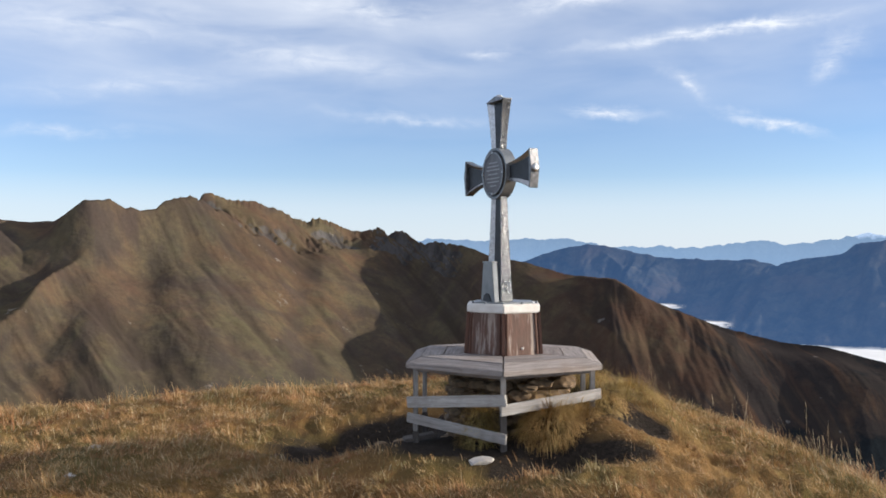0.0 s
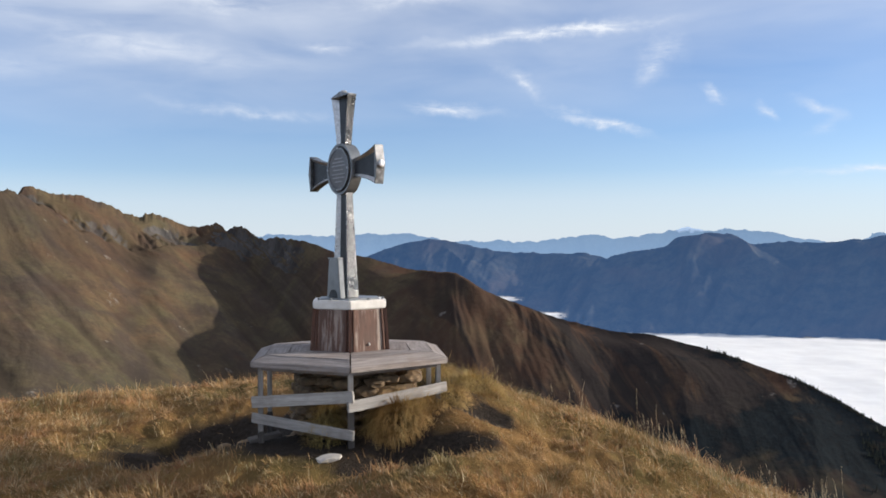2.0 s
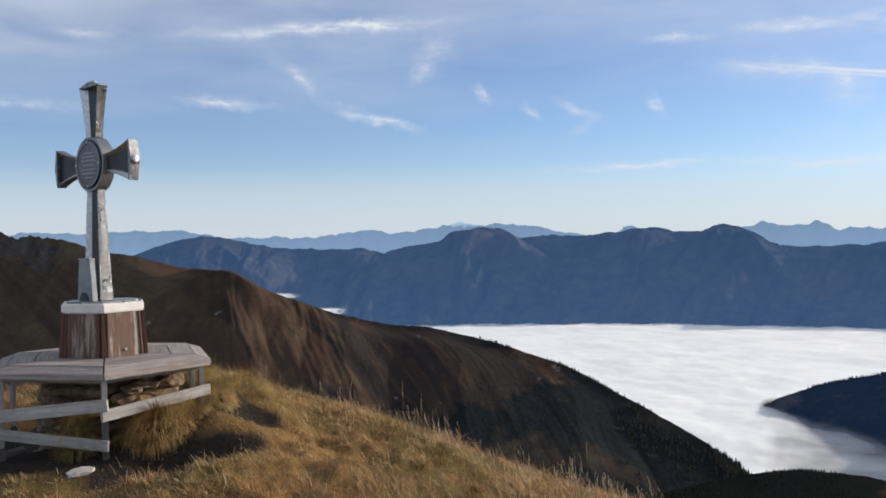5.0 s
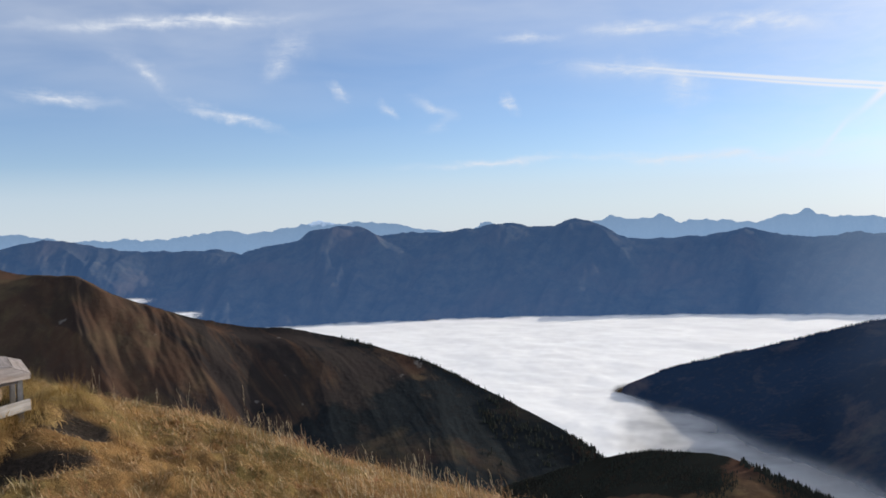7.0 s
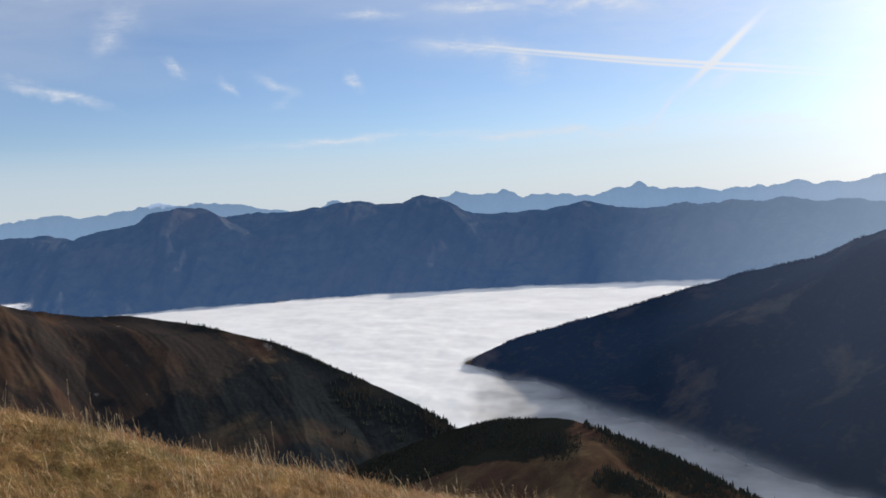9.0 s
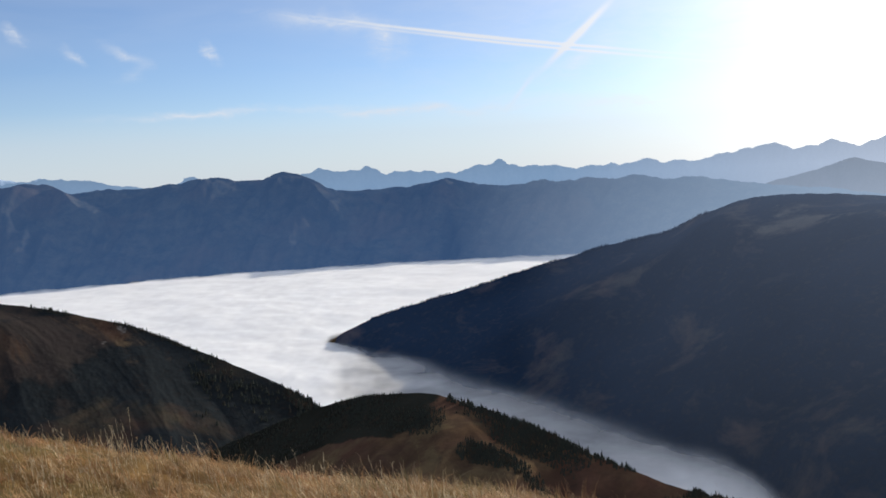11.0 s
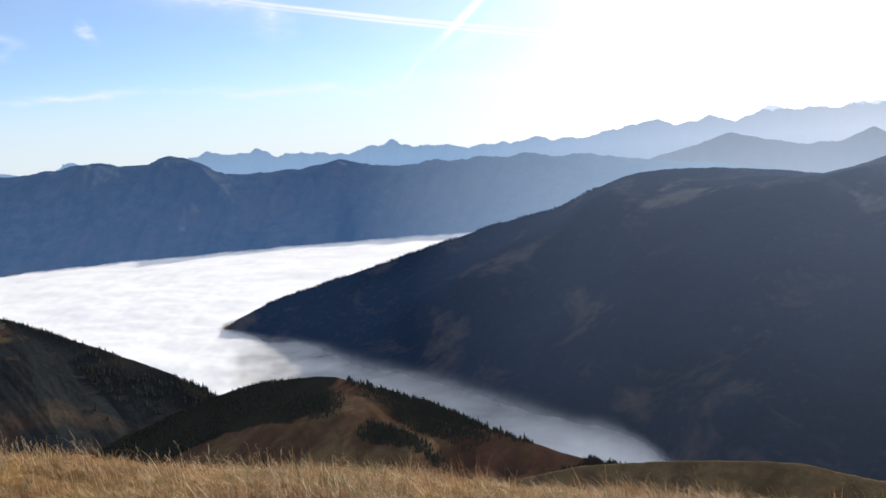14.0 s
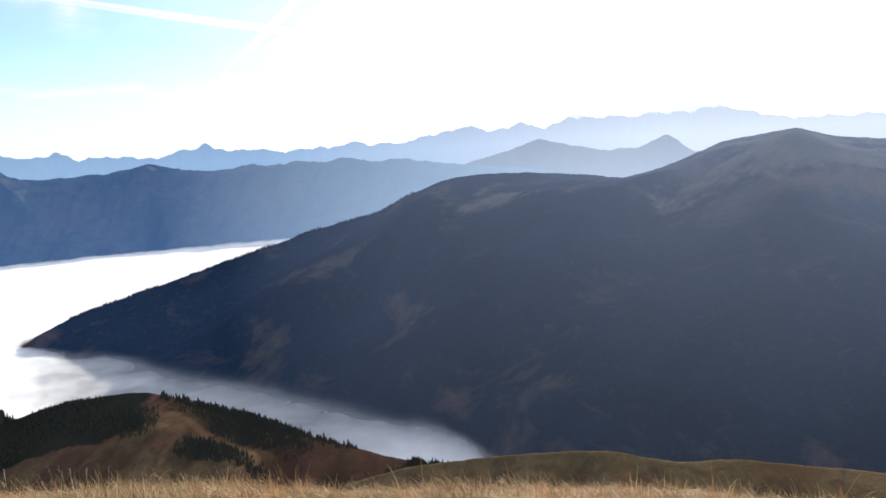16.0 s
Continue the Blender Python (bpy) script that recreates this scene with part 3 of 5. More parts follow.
    run = ob.data.attributes.new("run", "FLOAT_VECTOR", "POINT")
    flat = np.stack([straight, fall, V], axis=-1)
    run.data.foreach_set("vector", np.concatenate([np.repeat(flat[:1], 3, 0), flat], 0).reshape(-1))
    return ob, (a, d_c, d_f, R, A, Z)


# ---- the ground ----
MON = Vector((0.43, 6.19, 0.0))
GROUND_Z = 0.30


EDGE_AT, EDGE_R = (-180, -60, -28, 0, 8, 16, 25, 44, 67, 100, 180), (6, 8, 9, 8.6, 7.3, 6.6, 5.7, 4.6, 4.1, 4.0, 6)


def edge_distance(a):
    """Where the knoll's edge lies, by azimuth."""
    return curve_through(a, EDGE_AT, EDGE_R)


def ground_height(x, y):
    """Summit knoll: gently domed, with a trodden hollow round the cross, then falling away into the valley."""
    a, r = np.degrees(np.arctan2(x - 0.15, y)), np.hypot(x - 0.15, y)
    rc = edge_distance(a)
    zc = curve_through(a, (-180, -60, -28, -10, 0, 8, 16, 25, 34, 44, 56, 67, 80, 100, 180), (-0.15, -0.15, -0.04, 0.10, 0.21, 0.47, 0.30, 0.05, -0.18, -0.35, -0.47, -0.63, -0.70, -0.64, -0.3))
    z = zc * smooth(r, 1.0, np.minimum(rc, 7.0)) + (0.08 * fbm(x * 0.5, y * 0.5, 3, 0.5, 4) + 0.07 * fbm(x * 2.1, y * 2.1, 4, 0.6, 8) + 0.045 * fbm(x * 4.3, y * 4.3, 2, 0.5, 15, True)) * smooth(r, 0.8, 3)
    over = np.maximum(r - rc, 0)
    z = z - 0.62 * over * over / (over + 4.5)
    md = np.hypot(x - MON.x, y - MON.y)
    z = z + (GROUND_Z + 0.27 * smooth(x - MON.x, 0.15, 0.80) - z) * (1 - smooth(md, 0.7, 1.5))
    z = z + 0.20 * np.exp(-(((x - 0.64) / 0.20) ** 2 + ((y - 5.64) / 0.16) ** 2))
    # trodden hollows
    z = z - 0.30 * np.exp(-(((x - MON.x + 1.02) / 0.78) ** 2 + ((y - MON.y - 0.72) / 0.72) ** 2) * 1.2)
    z = z - 0.17 * np.exp(-(((x - 0.84) / 0.52) ** 2 + ((y - 5.16) / 0.24) ** 2) * 1.2)
    z = z - 0.12 * np.exp(-(((x - 1.31) / 0.20) ** 2 + ((y - 5.68) / 0.22) ** 2))
    return np.maximum(z, -470 + 6 * fbm(x * 0.004, y * 0.004, 3, 0.5, 2))


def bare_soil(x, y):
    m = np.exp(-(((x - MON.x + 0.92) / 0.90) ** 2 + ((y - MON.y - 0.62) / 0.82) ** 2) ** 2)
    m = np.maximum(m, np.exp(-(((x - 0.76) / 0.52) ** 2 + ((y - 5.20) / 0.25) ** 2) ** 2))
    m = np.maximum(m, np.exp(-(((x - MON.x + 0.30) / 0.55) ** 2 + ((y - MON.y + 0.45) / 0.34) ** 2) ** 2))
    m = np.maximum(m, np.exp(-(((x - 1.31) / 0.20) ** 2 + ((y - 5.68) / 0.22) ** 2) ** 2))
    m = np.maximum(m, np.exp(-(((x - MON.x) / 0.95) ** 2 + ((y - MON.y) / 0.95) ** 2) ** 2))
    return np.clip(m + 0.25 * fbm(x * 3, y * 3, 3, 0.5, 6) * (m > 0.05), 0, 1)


def build_ground():
    a = np.concatenate([np.linspace(-45, 110, 560), np.linspace(110, 315, 160)[1:-1]])
    r = np.concatenate([np.linspace(0.002, 12, 190), np.geomspace(12.3, 4950, 90)])
    R, A = np.meshgrid(r, np.radians(a), indexing="ij")
    X, Y = R * np.sin(A) + 0.15, R * np.cos(A)
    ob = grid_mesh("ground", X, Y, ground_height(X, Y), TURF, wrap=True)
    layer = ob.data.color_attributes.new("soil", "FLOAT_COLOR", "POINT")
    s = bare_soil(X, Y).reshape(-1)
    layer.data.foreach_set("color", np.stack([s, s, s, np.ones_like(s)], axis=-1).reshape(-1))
    tagged(ob, "rounded summit knoll of dry autumn turf with bare trodden soil", "ground", kind="structure")


build_ground()

# ---- the mountains ----
SHAPES = {}


def mountain(name, *rest, **more):
    ob, shape = massif(name, *rest, **more)
    SHAPES.setdefault(name, shape)
    return ob


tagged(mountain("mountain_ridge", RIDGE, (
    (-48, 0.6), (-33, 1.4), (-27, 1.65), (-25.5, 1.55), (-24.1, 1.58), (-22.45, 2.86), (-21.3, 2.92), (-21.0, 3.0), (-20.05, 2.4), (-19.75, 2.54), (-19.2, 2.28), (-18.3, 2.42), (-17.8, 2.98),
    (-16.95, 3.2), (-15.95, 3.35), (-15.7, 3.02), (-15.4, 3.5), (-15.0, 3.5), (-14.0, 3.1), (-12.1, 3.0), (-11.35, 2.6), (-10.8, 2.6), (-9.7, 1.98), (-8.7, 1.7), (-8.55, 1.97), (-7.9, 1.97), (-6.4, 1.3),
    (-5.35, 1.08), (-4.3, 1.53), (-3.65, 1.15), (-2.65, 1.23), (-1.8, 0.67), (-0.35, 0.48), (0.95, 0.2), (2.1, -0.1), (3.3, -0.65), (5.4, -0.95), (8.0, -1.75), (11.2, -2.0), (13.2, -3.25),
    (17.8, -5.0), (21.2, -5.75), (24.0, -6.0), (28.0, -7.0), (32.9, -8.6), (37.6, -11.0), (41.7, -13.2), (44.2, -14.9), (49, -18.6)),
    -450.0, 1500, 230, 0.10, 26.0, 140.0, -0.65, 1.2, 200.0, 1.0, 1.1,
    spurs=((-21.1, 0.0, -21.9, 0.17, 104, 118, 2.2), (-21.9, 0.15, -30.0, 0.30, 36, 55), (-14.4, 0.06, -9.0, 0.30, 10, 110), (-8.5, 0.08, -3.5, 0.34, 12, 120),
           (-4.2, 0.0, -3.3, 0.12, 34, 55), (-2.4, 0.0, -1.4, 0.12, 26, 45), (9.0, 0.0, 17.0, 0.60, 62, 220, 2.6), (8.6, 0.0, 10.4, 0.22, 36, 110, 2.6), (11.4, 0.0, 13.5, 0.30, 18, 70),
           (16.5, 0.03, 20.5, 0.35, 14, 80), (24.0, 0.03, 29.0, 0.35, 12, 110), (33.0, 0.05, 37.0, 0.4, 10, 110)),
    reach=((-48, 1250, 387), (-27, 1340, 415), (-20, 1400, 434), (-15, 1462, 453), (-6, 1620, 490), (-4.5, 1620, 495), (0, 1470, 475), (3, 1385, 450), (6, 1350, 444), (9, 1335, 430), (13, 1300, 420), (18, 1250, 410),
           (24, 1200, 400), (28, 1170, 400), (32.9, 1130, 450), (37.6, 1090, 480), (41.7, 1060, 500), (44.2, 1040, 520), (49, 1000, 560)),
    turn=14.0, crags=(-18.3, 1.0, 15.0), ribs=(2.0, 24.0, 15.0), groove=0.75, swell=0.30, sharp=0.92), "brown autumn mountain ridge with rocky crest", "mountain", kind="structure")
tagged(mountain("wooded_spur", SPUR, (
    (26, -20), (35, -17.4), (40.5, -15.8), (44, -14.85), (47.2, -14.4), (50.5, -14.4), (52, -14.6), (53.6, -15.2), (57.6, -16.7), (62.2, -18.7), (67.3, -20.5), (72, -21.6), (80, -24)),
    -265.0, 420, 120, 0.10, 16.0, 90.0, 0.5, 1.1, 60.0, 31.0, 0.3, spurs=((52.0, 0.0, 60.0, 0.3, 9, 70), (47.0, 0.05, 52.0, 0.4, 8, 70)), groove=0.8, swell=0.35,
    reach=((26, 950, 300), (35, 900, 280), (40.5, 850, 270), (44, 800, 260), (47.2, 760, 250), (50.5, 720, 250), (52, 700, 250), (53.6, 690, 240), (57.6, 650, 230), (62.2, 600, 220), (67.3, 560, 210), (72, 520, 200), (80, 480, 190))), "brown spur of moorland below the summit", "hill", kind="structure")
tagged(mountain("meadow_shoulder", MEADOW_SLOPE, (
    (55, -24.5), (62, -22.3), (68.2, -21.2), (75, -20.85), (79, -20.7), (82, -20.7), (86.5, -21.3), (90, -21), (95, -21.1), (110, -21)),
    -64.0, 300, 60, 0.10, 2.0, 22.0, 0.3, 1.0, 40.0, 47.0, 0.2,
    reach=((55, 150, 45), (62, 150, 45), (68.2, 145, 45), (75, 140, 42), (79, 140, 42), (82, 140, 40), (86.5, 135, 40), (90, 140, 40), (110, 140, 40))), "grassy shoulder of the summit slope", "hill", kind="structure")
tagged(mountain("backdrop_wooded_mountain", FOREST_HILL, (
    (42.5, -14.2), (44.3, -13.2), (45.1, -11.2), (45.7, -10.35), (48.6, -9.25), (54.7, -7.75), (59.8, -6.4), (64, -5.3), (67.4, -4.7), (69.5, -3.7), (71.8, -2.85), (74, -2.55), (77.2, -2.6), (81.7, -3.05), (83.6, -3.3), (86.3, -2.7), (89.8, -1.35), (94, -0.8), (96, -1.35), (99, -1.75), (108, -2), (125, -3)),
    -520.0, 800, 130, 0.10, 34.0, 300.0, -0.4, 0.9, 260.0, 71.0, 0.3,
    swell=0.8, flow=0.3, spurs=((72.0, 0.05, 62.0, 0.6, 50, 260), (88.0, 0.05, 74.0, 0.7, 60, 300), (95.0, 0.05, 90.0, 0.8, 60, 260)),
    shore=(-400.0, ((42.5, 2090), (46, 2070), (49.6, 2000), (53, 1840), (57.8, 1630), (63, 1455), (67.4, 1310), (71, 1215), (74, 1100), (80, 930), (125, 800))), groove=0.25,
    reach=((42.5, 2080, 1950), (44.3, 2110, 1880), (45.1, 2130, 1830), (45.7, 2140, 1800), (48.6, 2160, 1560), (54.7, 2200, 1350), (59.8, 2180, 1180), (64, 2150, 1060), (67.4, 2120, 980), (69.5, 2090, 930), (71.8, 2060, 890), (74, 2030, 850), (77.2, 2000, 800), (81.7, 1980, 760), (83.6, 1960, 740), (86.3, 1960, 720), (89.8, 1950, 700), (125, 1950, 700))), "dark wooded mountain in its own shade, under emitted haze", "mountain", kind="structure")
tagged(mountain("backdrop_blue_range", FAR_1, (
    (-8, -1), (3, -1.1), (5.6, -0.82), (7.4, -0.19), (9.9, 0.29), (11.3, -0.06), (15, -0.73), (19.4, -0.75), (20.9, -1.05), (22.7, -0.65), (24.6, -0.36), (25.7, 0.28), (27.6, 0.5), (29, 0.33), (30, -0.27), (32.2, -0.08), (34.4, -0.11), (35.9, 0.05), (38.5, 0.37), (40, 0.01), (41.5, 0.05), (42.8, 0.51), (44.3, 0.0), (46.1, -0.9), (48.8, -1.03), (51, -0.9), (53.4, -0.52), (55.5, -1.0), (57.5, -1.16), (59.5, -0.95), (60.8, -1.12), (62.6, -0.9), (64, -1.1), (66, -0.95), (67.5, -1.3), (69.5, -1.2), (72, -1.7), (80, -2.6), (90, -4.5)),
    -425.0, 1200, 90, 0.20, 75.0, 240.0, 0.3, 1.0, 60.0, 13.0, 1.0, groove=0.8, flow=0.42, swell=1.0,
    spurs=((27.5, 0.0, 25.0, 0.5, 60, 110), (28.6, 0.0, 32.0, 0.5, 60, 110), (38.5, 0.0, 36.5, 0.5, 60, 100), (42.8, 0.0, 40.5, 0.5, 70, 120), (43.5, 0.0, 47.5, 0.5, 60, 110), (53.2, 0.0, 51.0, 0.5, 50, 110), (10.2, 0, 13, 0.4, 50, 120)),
    reach=((-8, 4750, 4120), (10.2, 4750, 4120), (12, 4750, 4100), (15, 4750, 4050), (21, 4750, 3880), (25, 4750, 3870), (72, 4750, 3870), (80, 4750, 3900), (90, 4750, 3950))), "long mountain range across the valley, blue with emitted haze", "mountain", kind="structure")
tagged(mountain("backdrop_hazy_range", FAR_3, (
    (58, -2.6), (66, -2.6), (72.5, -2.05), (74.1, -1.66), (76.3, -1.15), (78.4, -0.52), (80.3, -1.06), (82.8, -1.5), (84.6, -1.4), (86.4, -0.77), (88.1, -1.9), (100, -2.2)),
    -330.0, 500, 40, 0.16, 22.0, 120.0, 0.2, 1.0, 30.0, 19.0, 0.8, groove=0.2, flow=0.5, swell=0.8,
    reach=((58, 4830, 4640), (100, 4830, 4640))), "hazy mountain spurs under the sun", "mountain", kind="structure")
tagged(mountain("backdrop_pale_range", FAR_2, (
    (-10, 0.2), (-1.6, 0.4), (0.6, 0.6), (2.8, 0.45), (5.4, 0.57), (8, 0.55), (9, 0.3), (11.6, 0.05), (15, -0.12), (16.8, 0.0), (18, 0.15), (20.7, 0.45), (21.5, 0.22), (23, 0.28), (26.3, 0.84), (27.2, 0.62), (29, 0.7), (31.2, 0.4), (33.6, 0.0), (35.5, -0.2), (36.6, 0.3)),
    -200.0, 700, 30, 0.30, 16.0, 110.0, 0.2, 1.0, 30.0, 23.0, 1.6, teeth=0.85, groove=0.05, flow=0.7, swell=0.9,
    reach=((-10, 4950, 4860), (36.6, 4950, 4860))), "distant mountains, pale blue with emitted haze", "mountain", kind="structure")
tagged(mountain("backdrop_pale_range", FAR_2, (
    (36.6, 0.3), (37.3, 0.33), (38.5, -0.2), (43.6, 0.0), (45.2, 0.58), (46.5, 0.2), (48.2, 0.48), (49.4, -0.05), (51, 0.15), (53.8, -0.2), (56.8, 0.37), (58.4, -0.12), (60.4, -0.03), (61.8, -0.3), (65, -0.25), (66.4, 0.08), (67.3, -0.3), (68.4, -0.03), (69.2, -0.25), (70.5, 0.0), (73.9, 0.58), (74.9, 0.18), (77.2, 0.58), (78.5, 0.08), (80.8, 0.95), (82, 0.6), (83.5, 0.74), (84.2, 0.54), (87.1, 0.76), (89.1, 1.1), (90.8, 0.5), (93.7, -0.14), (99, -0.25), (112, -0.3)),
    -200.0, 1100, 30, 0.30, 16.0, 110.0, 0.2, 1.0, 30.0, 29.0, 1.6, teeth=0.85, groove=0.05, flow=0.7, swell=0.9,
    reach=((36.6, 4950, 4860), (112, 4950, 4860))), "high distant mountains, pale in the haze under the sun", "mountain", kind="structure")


# ---- the sea of fog ----
def fog_material():
    mat, n = material("valley_fog")
    p = n.add("ShaderNodeNewGeometry").outputs["Position"]
    f = n.noise(n.add("ShaderNodeMapping", {"Vector": p, "Scale": (1.0, 1.0, 0.3)}).outputs[0], 0.006, 6.0, 0.6, 0.6)
    body = n.add("ShaderNodeBsdfDiffuse", {0: n.mix(n.span(f, 0.35, 0.65), rgb(0.82, 0.81, 0.80), rgb(0.99, 0.985, 0.965))}).outputs[0]
    glowing = n.add("ShaderNodeBsdfTranslucent", {0: rgb(0.97, 0.97, 0.97)}).outputs[0]
    body = n.add("ShaderNodeMixShader", {0: 0.15, 1: body, 2: glowing}).outputs[0]
    soft = n.add("ShaderNodeBsdfGlossy", {0: rgb(1.0, 1.0, 1.0), "Roughness": 0.75}).outputs[0]
    body = n.add("ShaderNodeMixShader", {0: 0.35, 1: body, 2: soft}).outputs[0]
    edge = n.add("ShaderNodeVertexColor", layer_name="thick").outputs[0]
    thick = n.math("ADD", edge, n.math("MULTIPLY", n.math("SUBTRACT", n.noise(p, 0.008, 4.0, 0.6, 0.4), 0.5), 0.35))
    fac = n.math("MULTIPLY", n.span(thick, 0.0, 0.95), n.span(edge, 0.0, 0.25))
    clear = n.add("ShaderNodeBsdfTransparent").outputs[0]
    n.add("ShaderNodeOutputMaterial", {0: n.add("ShaderNodeMixShader", {0: fac, 1: clear, 2: body}).outputs[0]})
    return mat


FOG = fog_material()


def fog_sheet(name, a0, a1, r0, r1, z, cols, rows, swell, thick_at, label):
    a, r = np.radians(np.linspace(a0, a1, cols)), np.geomspace(r0, r1, rows)
    R, A = np.meshgrid(r, a, indexing="ij")
    X, Y = R * np.sin(A), R * np.cos(A)
    Z = z + swell * (fbm(X / 420, Y / 420, 3, 0.5, 3) + 0.45 * fbm(X / 90, Y / 90, 4, 0.55, 9))
    ob = grid_mesh(name, X, Y, Z, FOG)
    layer = ob.data.color_attributes.new("thick", "FLOAT_COLOR", "POINT")
    s = thick_at(np.degrees(A), R).reshape(-1)
    layer.data.foreach_set("color", np.stack([s, s, s, np.ones_like(s)], axis=-1).reshape(-1))
    return tagged(ob, label, "fog", kind="structure")


def fog_thickness(a, r):
    """Dense over the open valley, thinning out where it laps against the wooded mountain."""
    where, dist, height = SHAPES["backdrop_wooded_mountain"][0], SHAPES["backdrop_wooded_mountain"][3], SHAPES["backdrop_wooded_mountain"][5]
    bed = np.full_like(r, -520.0)
    for k in range(a.shape[1]):
        if a[0, k] < where[0]:
            continue
        j = int(np.clip(np.searchsorted(where, a[0, k]), 0, len(where) - 1))
        order = np.argsort(dist[:, j])
        bed[:, k] = np.interp(r[:, k], np.append(dist[order, j], 9000.0), np.append(height[order, j], -520.0))
    x, y = r * np.sin(np.radians(a)), r * np.cos(np.radians(a))
    wisps = fbm(x / 150, y / 150, 4, 0.6, 8)
    depth = -400.0 - bed
    depth = depth + 26.0 * wisps * smooth(depth, 5.0, 45.0)
    lap = smooth(depth, 0.0, 72.0)
    t = 1 - (1 - lap) * smooth(a, 42.5, 44.5) * (1 - smooth(r, 2150, 2300))
    arm = smooth(a + 1.4 * fbm(a * 0.5, r / 160, 3, 0.5, 5), 43.5, 48.5) * (1 - smooth(r, 2100, 2300))
    t = t * (1 - arm * (0.60 - 0.36 * smooth(a, 62.0, 71.0) + 0.25 * wisps))
    shore = smooth(r + 70.0 * fbm(a * 0.8, r / 300, 4, 0.6, 6), 3990.0, 3800.0)
    return t * shore * (1 - smooth(a, 73.0, 78.0))


fog_sheet("valley_fog", 6, 80, 620, 4000, -400.0, 420, 300, 8.0,
          fog_thickness,
          "white sea of fog filling the valley")
for a0, a1, z in ((12.9, 15.9, -236.0), (16.0, 18.9, -305.0)):
    fog_sheet("valley_fog", a0, a1, 3500, 3930, z, 60, 30, 5.0,
              lambda a, r: 1.1 * smooth(a, a0, a0 + 0.6) * (1 - smooth(a + 0.5 * fbm(a * 2, r / 90, 2, 0.5, 3), a1 - 2.2, a1)) * (1 - smooth(r, 3700, 3930)), "patch of fog in a side valley")


# ---- things ----
def part(name, bm, mat, parent, label="", m=None):
    """One mesh object under a thing or a part; m: its pose in its parent."""
    me = bpy.data.meshes.new(name)
    bm.to_mesh(me)
    bm.free()
    me.materials.append(mat)
    ob = new(name, me)
    if parent is not None:
        ob.parent = parent
    if m is not None:
        ob.matrix_local = m
    if label:
        tagged(ob, label)
    return ob


def thing(name, label, category, m, group="", kind=""):
    ob = new(name)
    ob.matrix_world = m
    return tagged(ob, label, category, group, kind)


def prism(points, z0, z1, bevel=0.0, m=None, top_scale=1.0):
    """A closed prism over a polygon."""
    bm = bmesh.new()
    low = [bm.verts.new((x, y, z0)) for x, y in points]
    high = [bm.verts.new((x * top_scale, y * top_scale, z1)) for x, y in points]
    bm.faces.new(list(reversed(low)))
    bm.faces.new(high)
    for i in range(len(points)):
        j = (i + 1) % len(points)
        bm.faces.new((low[i], low[j], high[j], high[i]))
    bmesh.ops.recalc_face_normals(bm, faces=bm.faces)
    if bevel:
        bmesh.ops.bevel(bm, geom=list(bm.edges), offset=bevel, segments=2, affect="EDGES")
    if m is not None:
        bmesh.ops.transform(bm, matrix=m, verts=bm.verts)
    return bm


def box(w, d, h, bevel=0.0, m=None):
    return prism([(-w / 2, -d / 2), (w / 2, -d / 2), (w / 2, d / 2), (-w / 2, d / 2)], -h / 2, h / 2, bevel, m)


def board(name, p, q, width, thick, mat, parent, bevel=0.004, up=(0, 0, 1)):
    """A board from p to q, its width upright, its grain along it."""
    p, q = Vector(p), Vector(q)
    x = (q - p).normalized()
    y = Vector(up).cross(x).normalized()
    m = Matrix((x, y, x.cross(y))).transposed().to_4x4()
    m.translation = (p + q) / 2
    return part(name, box((q - p).length, thick, width, bevel), mat, parent, m=m)


def hexagon(radius, turn=-90.0):
    return [(radius * math.cos(radians(turn + 60 * k)), radius * math.sin(radians(turn + 60 * k))) for k in range(6)]


HEX_TURN = -90.0 - 4.0

# bench
BENCH_R, BENCH_Z = 0.76, 0.865
bench = thing("hexagonal_bench", "hexagonal weathered grey timber bench round the pedestal", "bench", pose(MON.x, MON.y, 0))
corners = [Vector((x, y, 0)) for x, y in hexagon(BENCH_R, HEX_TURN)]
inner = [c * 0.40 for c in corners]
def sloped_board(a, b, ib, ia, z_out, z_in, thick):
    """A board between four corners, its top falling from the inner to the outer edge."""
    bm = bmesh.new()
    top = [bm.verts.new((p.x, p.y, z)) for p, z in ((a, z_out), (b, z_out), (ib, z_in), (ia, z_in))]
    low = [bm.verts.new((p.x, p.y, z - thick)) for p, z in ((a, z_out), (b, z_out), (ib, z_in), (ia, z_in))]
    bm.faces.new(top), bm.faces.new(list(reversed(low)))
    for i in range(4):
        j = (i + 1) % 4
        bm.faces.new((low[i], low[j], top[j], top[i]))
    bmesh.ops.recalc_face_normals(bm, faces=bm.faces)
    bmesh.ops.bevel(bm, geom=list(bm.edges), offset=0.004, segments=2, affect="EDGES")
    x = (b - a).normalized()
    m = Matrix((x, Vector((0, 0, 1)).cross(x), Vector((0, 0, 1)))).transposed().to_4x4()
    m.translation = (a + b) / 2 + Vector((0, 0, z_in))
    bmesh.ops.transform(bm, matrix=m.inverted(), verts=bm.verts)
    return part("seat_board", bm, GREY_WOOD, bench, m=m)


